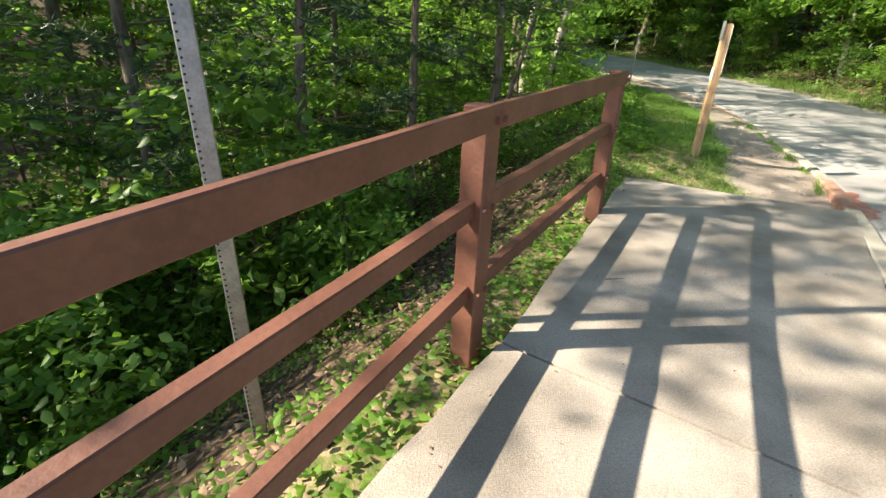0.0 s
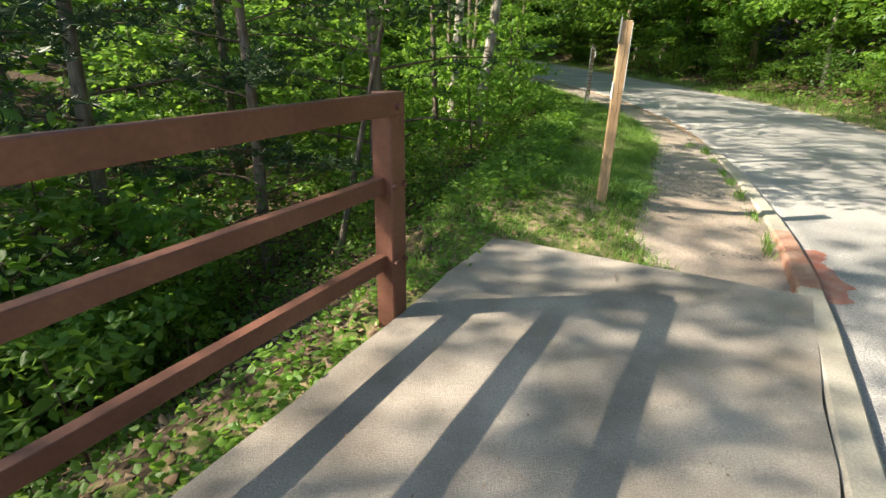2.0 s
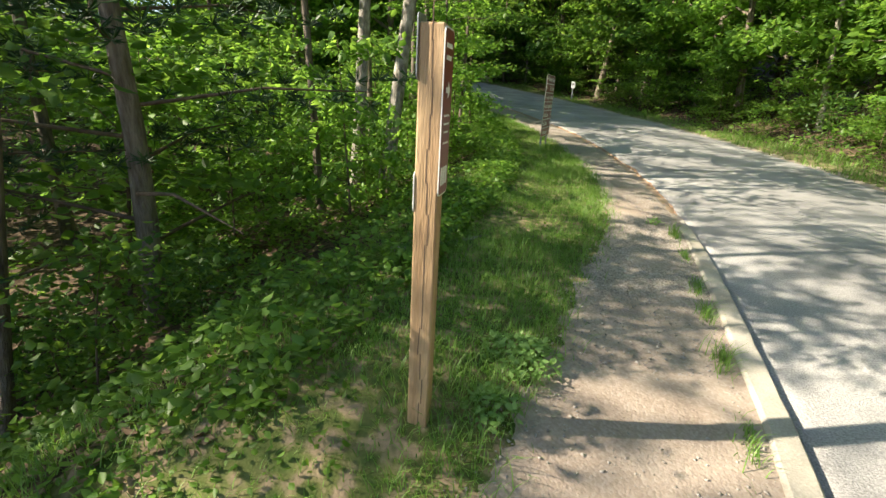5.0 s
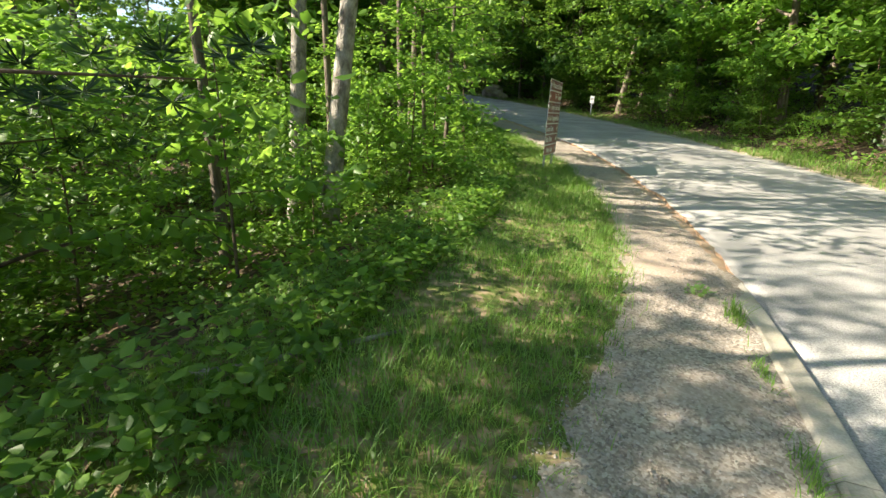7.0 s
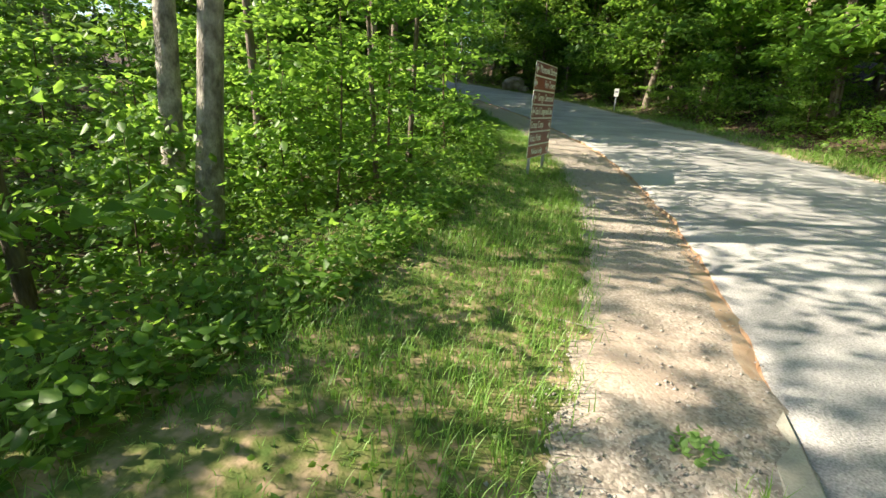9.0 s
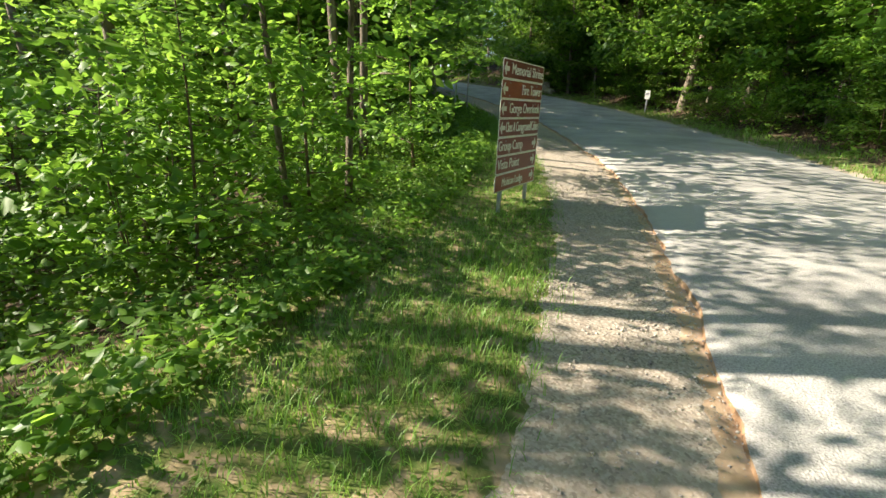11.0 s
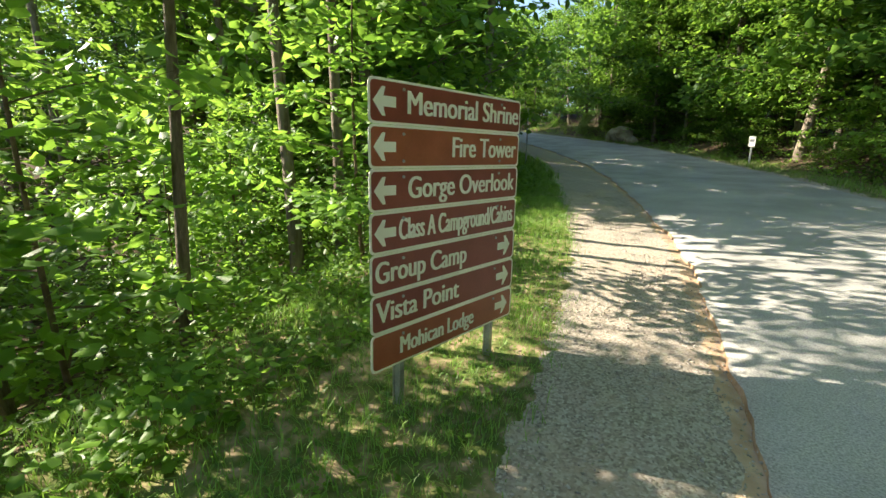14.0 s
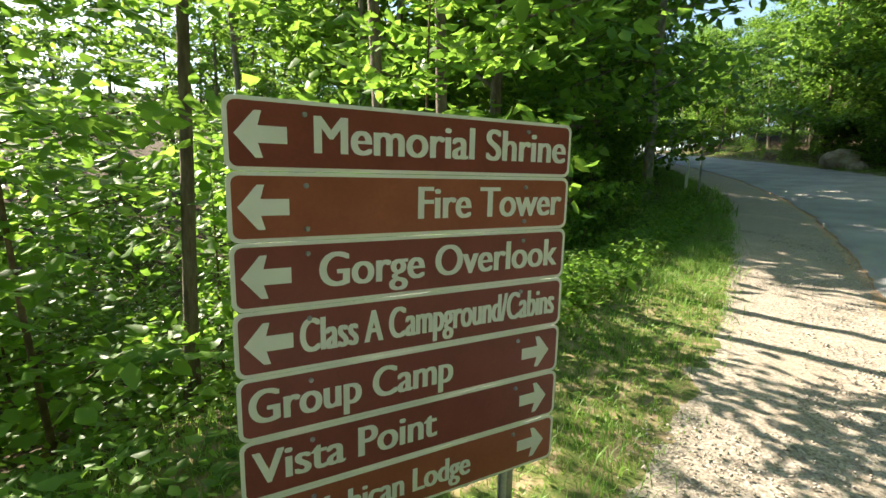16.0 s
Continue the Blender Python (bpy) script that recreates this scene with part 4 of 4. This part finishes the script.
# ---- turf, undergrowth, litter and gravel ----
def blades(n, place, seed, lo, hi, width, name, label, mat=GRASS):
    """Bent grass blades of three triangles each, as one sheet of turf."""
    rng = np.random.default_rng(seed)
    x, y = place(rng, n)
    n = len(x)
    h = rng.uniform(lo, hi, n) * (0.55 + 0.9 * np.clip(0.5 + 0.8 * np.sin(x * 2.1 + 1.3 * np.sin(y * 1.7)) * np.cos(y * 2.3), 0, 1))
    az = rng.uniform(0, 2 * np.pi, n)
    lean = rng.uniform(0.2, 1.4, n) * h
    z = land(x, y) - 0.005
    d = np.c_[np.cos(az), np.sin(az), np.zeros(n)]
    p = np.c_[-np.sin(az), np.cos(az), np.zeros(n)] * width
    base = np.c_[x, y, z]
    mid = base + d * (lean * 0.3)[:, None] + np.c_[np.zeros(n), np.zeros(n), h * 0.6]
    tip = base + d * lean[:, None] + np.c_[np.zeros(n), np.zeros(n), h]
    v = np.stack([base - p, base + p, mid + p * 0.8, mid - p * 0.8, tip], 1).reshape(-1, 3)
    i = np.arange(n)[:, None] * 5
    f = np.concatenate([i + np.array([[0, 1, 2]]), i + np.array([[0, 2, 3]]), i + np.array([[3, 2, 4]])], 0)
    tagged(mesh_arrays(name, v, f, mat), label, "grass", kind="stuff")


def patchy(x, y, cut, rng):
    k = 0.5 + 0.5 * np.sin(x * 1.9 + 2 * np.sin(y * 0.9)) * np.cos(y * 1.45 + x * 0.6)
    return k + rng.normal(0, 0.22, len(x)) > cut


def verge(rng, n):
    y = 5.5 + 26.8 * rng.uniform(0, 1, n) ** 1.35
    a, b = bank(y) - 0.5, grass_edge(y) + rng.normal(0, 0.09, n)
    x = a + (b - a) * rng.uniform(0, 1, n)
    ok = (x < b) & patchy(x, y, 0.12, rng)
    u, w = (x - P0.x) * FU.x + (y - P0.y) * FU.y, (x - P0.x) * FV.x + (y - P0.y) * FV.y
    ok &= ~((u < 4.53 + 0.22 * (w + 0.3)) & (w > -0.5) & (w < 2.2))
    worn = np.clip((7.5 - y) / 0.5, 0, 1) * np.clip((5.0 - x) / 0.4, 0, 1)
    ok &= rng.uniform(0, 1, len(x)) > 0.72 * worn * (np.sin(x * 5.3 + y * 2) * np.cos(y * 4.1 - x) > -0.35)
    return x[ok], y[ok]


def far_verge(rng, n):
    y = rng.uniform(6, 62, n)
    x = far_edge(y) + rng.uniform(0.05, 1.9, n)
    ok = patchy(x, y, 0.35, rng)
    return x[ok], y[ok]


def verge_left_far(rng, n):
    y = rng.uniform(30, 60, n)
    x = bank(y) - 1 + (grass_edge(y) - bank(y) + 1.2) * rng.uniform(0, 1, n)
    return x, y


def kerb_tufts(rng, n):
    y = rng.choice([6.4, 7.2, 7.9, 8.6, 9.1, 9.9, 10.6], n) + rng.normal(0, 0.10, n)
    return edge(y) - 0.25 - np.abs(rng.normal(0, 0.05, n)), y


blades(105000, verge, 3, 0.03, 0.12, 0.0028, "grass", "ragged green turf between the wood and the gravel path")
blades(16000, far_verge, 4, 0.07, 0.24, 0.007, "grass", "tall roadside grass across the road")
blades(8000, verge_left_far, 5, 0.10, 0.26, 0.010, "grass", "sunlit grass beside the far bend")
blades(700, kerb_tufts, 6, 0.05, 0.14, 0.003, "grass", "grass tufts growing along the kerb")


def carpet(n, place, seed, size, lo, hi, mat, name, label, category, droop=0.1, spread=0.35, width=0.62):
    rng = np.random.default_rng(seed)
    x, y = place(rng, n)
    c = np.c_[x, y, land(x, y) + rng.uniform(lo, hi, len(x)) * (0.3 + 0.7 * (0.5 + 0.5 * np.sin(x * 3.1) * np.cos(y * 2.7)))]
    v, f = leaves(c, size, rng, droop, spread, width)
    tagged(mesh_arrays(name, v, f, mat), label, category, kind="stuff")


def bank_strip(d0, d1, y0, y1, cut=-1.0, pull=1.5):
    def place(rng, n):
        y = rng.uniform(y0, y1, n)
        x = bank(y) - d0 - (d1 - d0) * rng.uniform(0, 1, n) ** pull
        ok = patchy(x * 1.3, y * 1.3, cut, rng) & ~((x > 1.3) & (y < 2))
        return x[ok], y[ok]
    return place


def slab_side(rng, n):
    u = rng.uniform(-9, 4.8, n)
    w = -0.06 - np.abs(rng.normal(0, 0.45, n)) - np.clip(u, 0, 5) * 0.066
    x, y = P0.x + FU.x * u + FV.x * w, P0.y + FU.y * u + FV.y * w
    ok = patchy(x * 2, y * 2, 0.45, rng)
    return x[ok], y[ok]


def woods(rng, n):
    y = rng.uniform(-10, 50, n)
    x = bank(y) - rng.uniform(3, 22, n)
    ok = patchy(x * 0.7, y * 0.7, 0.35, rng)
    return x[ok], y[ok]


def right_strip(rng, n):
    y = rng.uniform(5, 90, n)
    x = far_edge(y) + 1.4 + 5 * rng.uniform(0, 1, n) ** 1.5
    ok = patchy(x, y, 0.45, rng)
    return x[ok], y[ok]


def turf_strip(rng, n):
    y = 6.4 + 22 * rng.uniform(0, 1, n) ** 1.3
    a, b = bank(y) - 0.2, grass_edge(y) - 0.1
    x = a + (b - a) * rng.uniform(0, 1, n) ** 1.4
    ok = patchy(x * 1.7, y * 1.7, 0.5, rng)
    return x[ok], y[ok]


LITTER = material("dead_leaf", ((0.16, 0.10, 0.055), (0.34, 0.24, 0.15)), 9, 0.9, 0.0)
carpet(34000, bank_strip(-0.5, 3.5, 6.9, 34, 0.1), 21, 0.07, 0.02, 0.30, LEAF, "undergrowth", "leafy green undergrowth along the edge of the wood", "undergrowth")
carpet(16000, bank_strip(-0.4, 3.0, 7.2, 34, 0.35), 22, 0.085, 0.04, 0.34, LEAF_BRIGHT, "undergrowth", "bright broad-leaved weeds along the wood's edge", "undergrowth")
carpet(15000, turf_strip, 29, 0.04, 0.0, 0.09, LEAF, "weeds", "small broad-leaved weeds scattered through the turf", "weeds")
carpet(15000, bank_strip(-0.2, 6.0, -6, 7.2, 0.42, 1.0), 23, 0.062, 0.02, 0.22, LEAF_BRIGHT, "undergrowth", "low bright weeds on the bank below the fence", "undergrowth")
carpet(5000, slab_side, 24, 0.06, 0.01, 0.13, LEAF_BRIGHT, "undergrowth", "small weeds crowding the pavement edge", "undergrowth")
carpet(12000, bank_strip(-0.5, 6.0, -6, 9, -1, 1.0), 25, 0.075, 0.0, 0.03, LITTER, "leaf_litter", "dry brown fallen leaves on the bank", "leaf litter", 0.0, 0.25)
carpet(22000, woods, 28, 0.15, 0.03, 0.5, LEAF, "undergrowth", "leafy undergrowth across the wooded ravine", "undergrowth")
carpet(9000, right_strip, 26, 0.16, 0.03, 0.5, LEAF_BRIGHT, "undergrowth", "sunlit undergrowth on the bank across the road", "undergrowth")
carpet(6000, right_strip, 27, 0.12, 0.0, 0.04, LITTER, "leaf_litter", "brown leaf litter on the bank across the road", "leaf litter", 0.0, 0.25)


def on_slab(rng, n):
    u, w = rng.uniform(-6, 4.6, n), rng.uniform(0, 1.9, n) ** 1.0
    w = np.where(rng.uniform(0, 1, n) < 0.5, np.abs(rng.normal(0, 0.2, n)), w)
    return P0.x + FU.x * u + FV.x * w, P0.y + FU.y * u + FV.y * w


def slab_litter():
    rng = np.random.default_rng(41)
    x, y = on_slab(rng, 150)
    c = np.c_[x, y, rise(y) + 0.058]
    v, f = leaves(c, 0.018, rng, 0.0, 0.2, 0.6)
    tagged(mesh_arrays("leaf_litter", v, f, LITTER), "scattered leaf scraps and grit on the concrete", "leaf litter", kind="stuff")


def rosette(x, y, n, size, seed):
    """A pale low weed with many small leaves."""
    rng = np.random.default_rng(seed)
    r = size * np.sqrt(rng.uniform(0, 1, n))
    a = rng.uniform(0, 2 * np.pi, n)
    c = np.c_[r * np.cos(a), r * np.sin(a), 0.02 + 0.10 * (1 - (r / size) ** 2) * rng.uniform(0.4, 1, n)]
    v, f = leaves(c, 0.045, rng, 0.1, 0.4, 0.6)
    ob = mesh_arrays("weed", v, f, PALELEAF)
    ob.location = (x, y, ground_z(x, y))
    tagged(ob, "pale green low clump of weeds in the turf", "weed", "weed clumps")


PALELEAF = leaf_material("pale_leaf", (0.14, 0.26, 0.06), (0.26, 0.40, 0.13), 0.35)
slab_litter()
rosette(5.35, 7.62, 420, 0.26, 1)
rosette(5.15, 7.15, 160, 0.16, 2)
rosette(7.65, 11.0, 60, 0.10, 3)


def gravel():
    rng = np.random.default_rng(31)
    n = 42000
    y = 6.2 + 22 * rng.uniform(0, 1, n) ** 1.2
    a, b = grass_edge(y) - 0.15, edge(y) - np.where(y < 11.4, 0.2, -0.04)
    x = a + (b - a) * rng.uniform(0, 1, n)
    ok = rng.uniform(0, 1, n) < 0.25 + 0.75 * (np.sin(x * 1.3 + y * 0.8) * np.cos(y * 0.7) > -0.1)
    u = (x - P0.x) * FU.x + (y - P0.y) * FU.y
    ok &= (u > 5.1) & (rng.uniform(0, 1, len(x)) < np.clip(stoniness(y), 0.12, 1))
    x, y = x[ok], y[ok]
    n = len(x)
    s = 0.003 + 0.010 * rng.uniform(0, 1, n) ** 3
    c = np.c_[x, y, land(x, y) + s * 0.25]
    shape = np.array([(1, 0, 0), (0, 1, 0), (-1, 0, 0), (0, -1, 0), (0, 0, 0.7), (0, 0, -0.7)])
    v = c[:, None, :] + shape[None] * rng.uniform(0.6, 1.4, (n, 6, 1)) * s[:, None, None] + rng.normal(0, 0.25, (n, 6, 3)) * s[:, None, None]
    tri = np.array([(0, 1, 4), (1, 2, 4), (2, 3, 4), (3, 0, 4), (1, 0, 5), (2, 1, 5), (3, 2, 5), (0, 3, 5)])
    f = (np.arange(n)[:, None, None] * 6 + tri[None]).reshape(-1, 3)
    mat = material("pebble", ((0.23, 0.20, 0.165), (0.45, 0.41, 0.365)), 25, 0.85, 0.1, 80)
    tagged(mesh_arrays("gravel", v.reshape(-1, 3), f, mat), "loose grey and tan gravel on the worn path", "gravel", kind="stuff")


gravel()
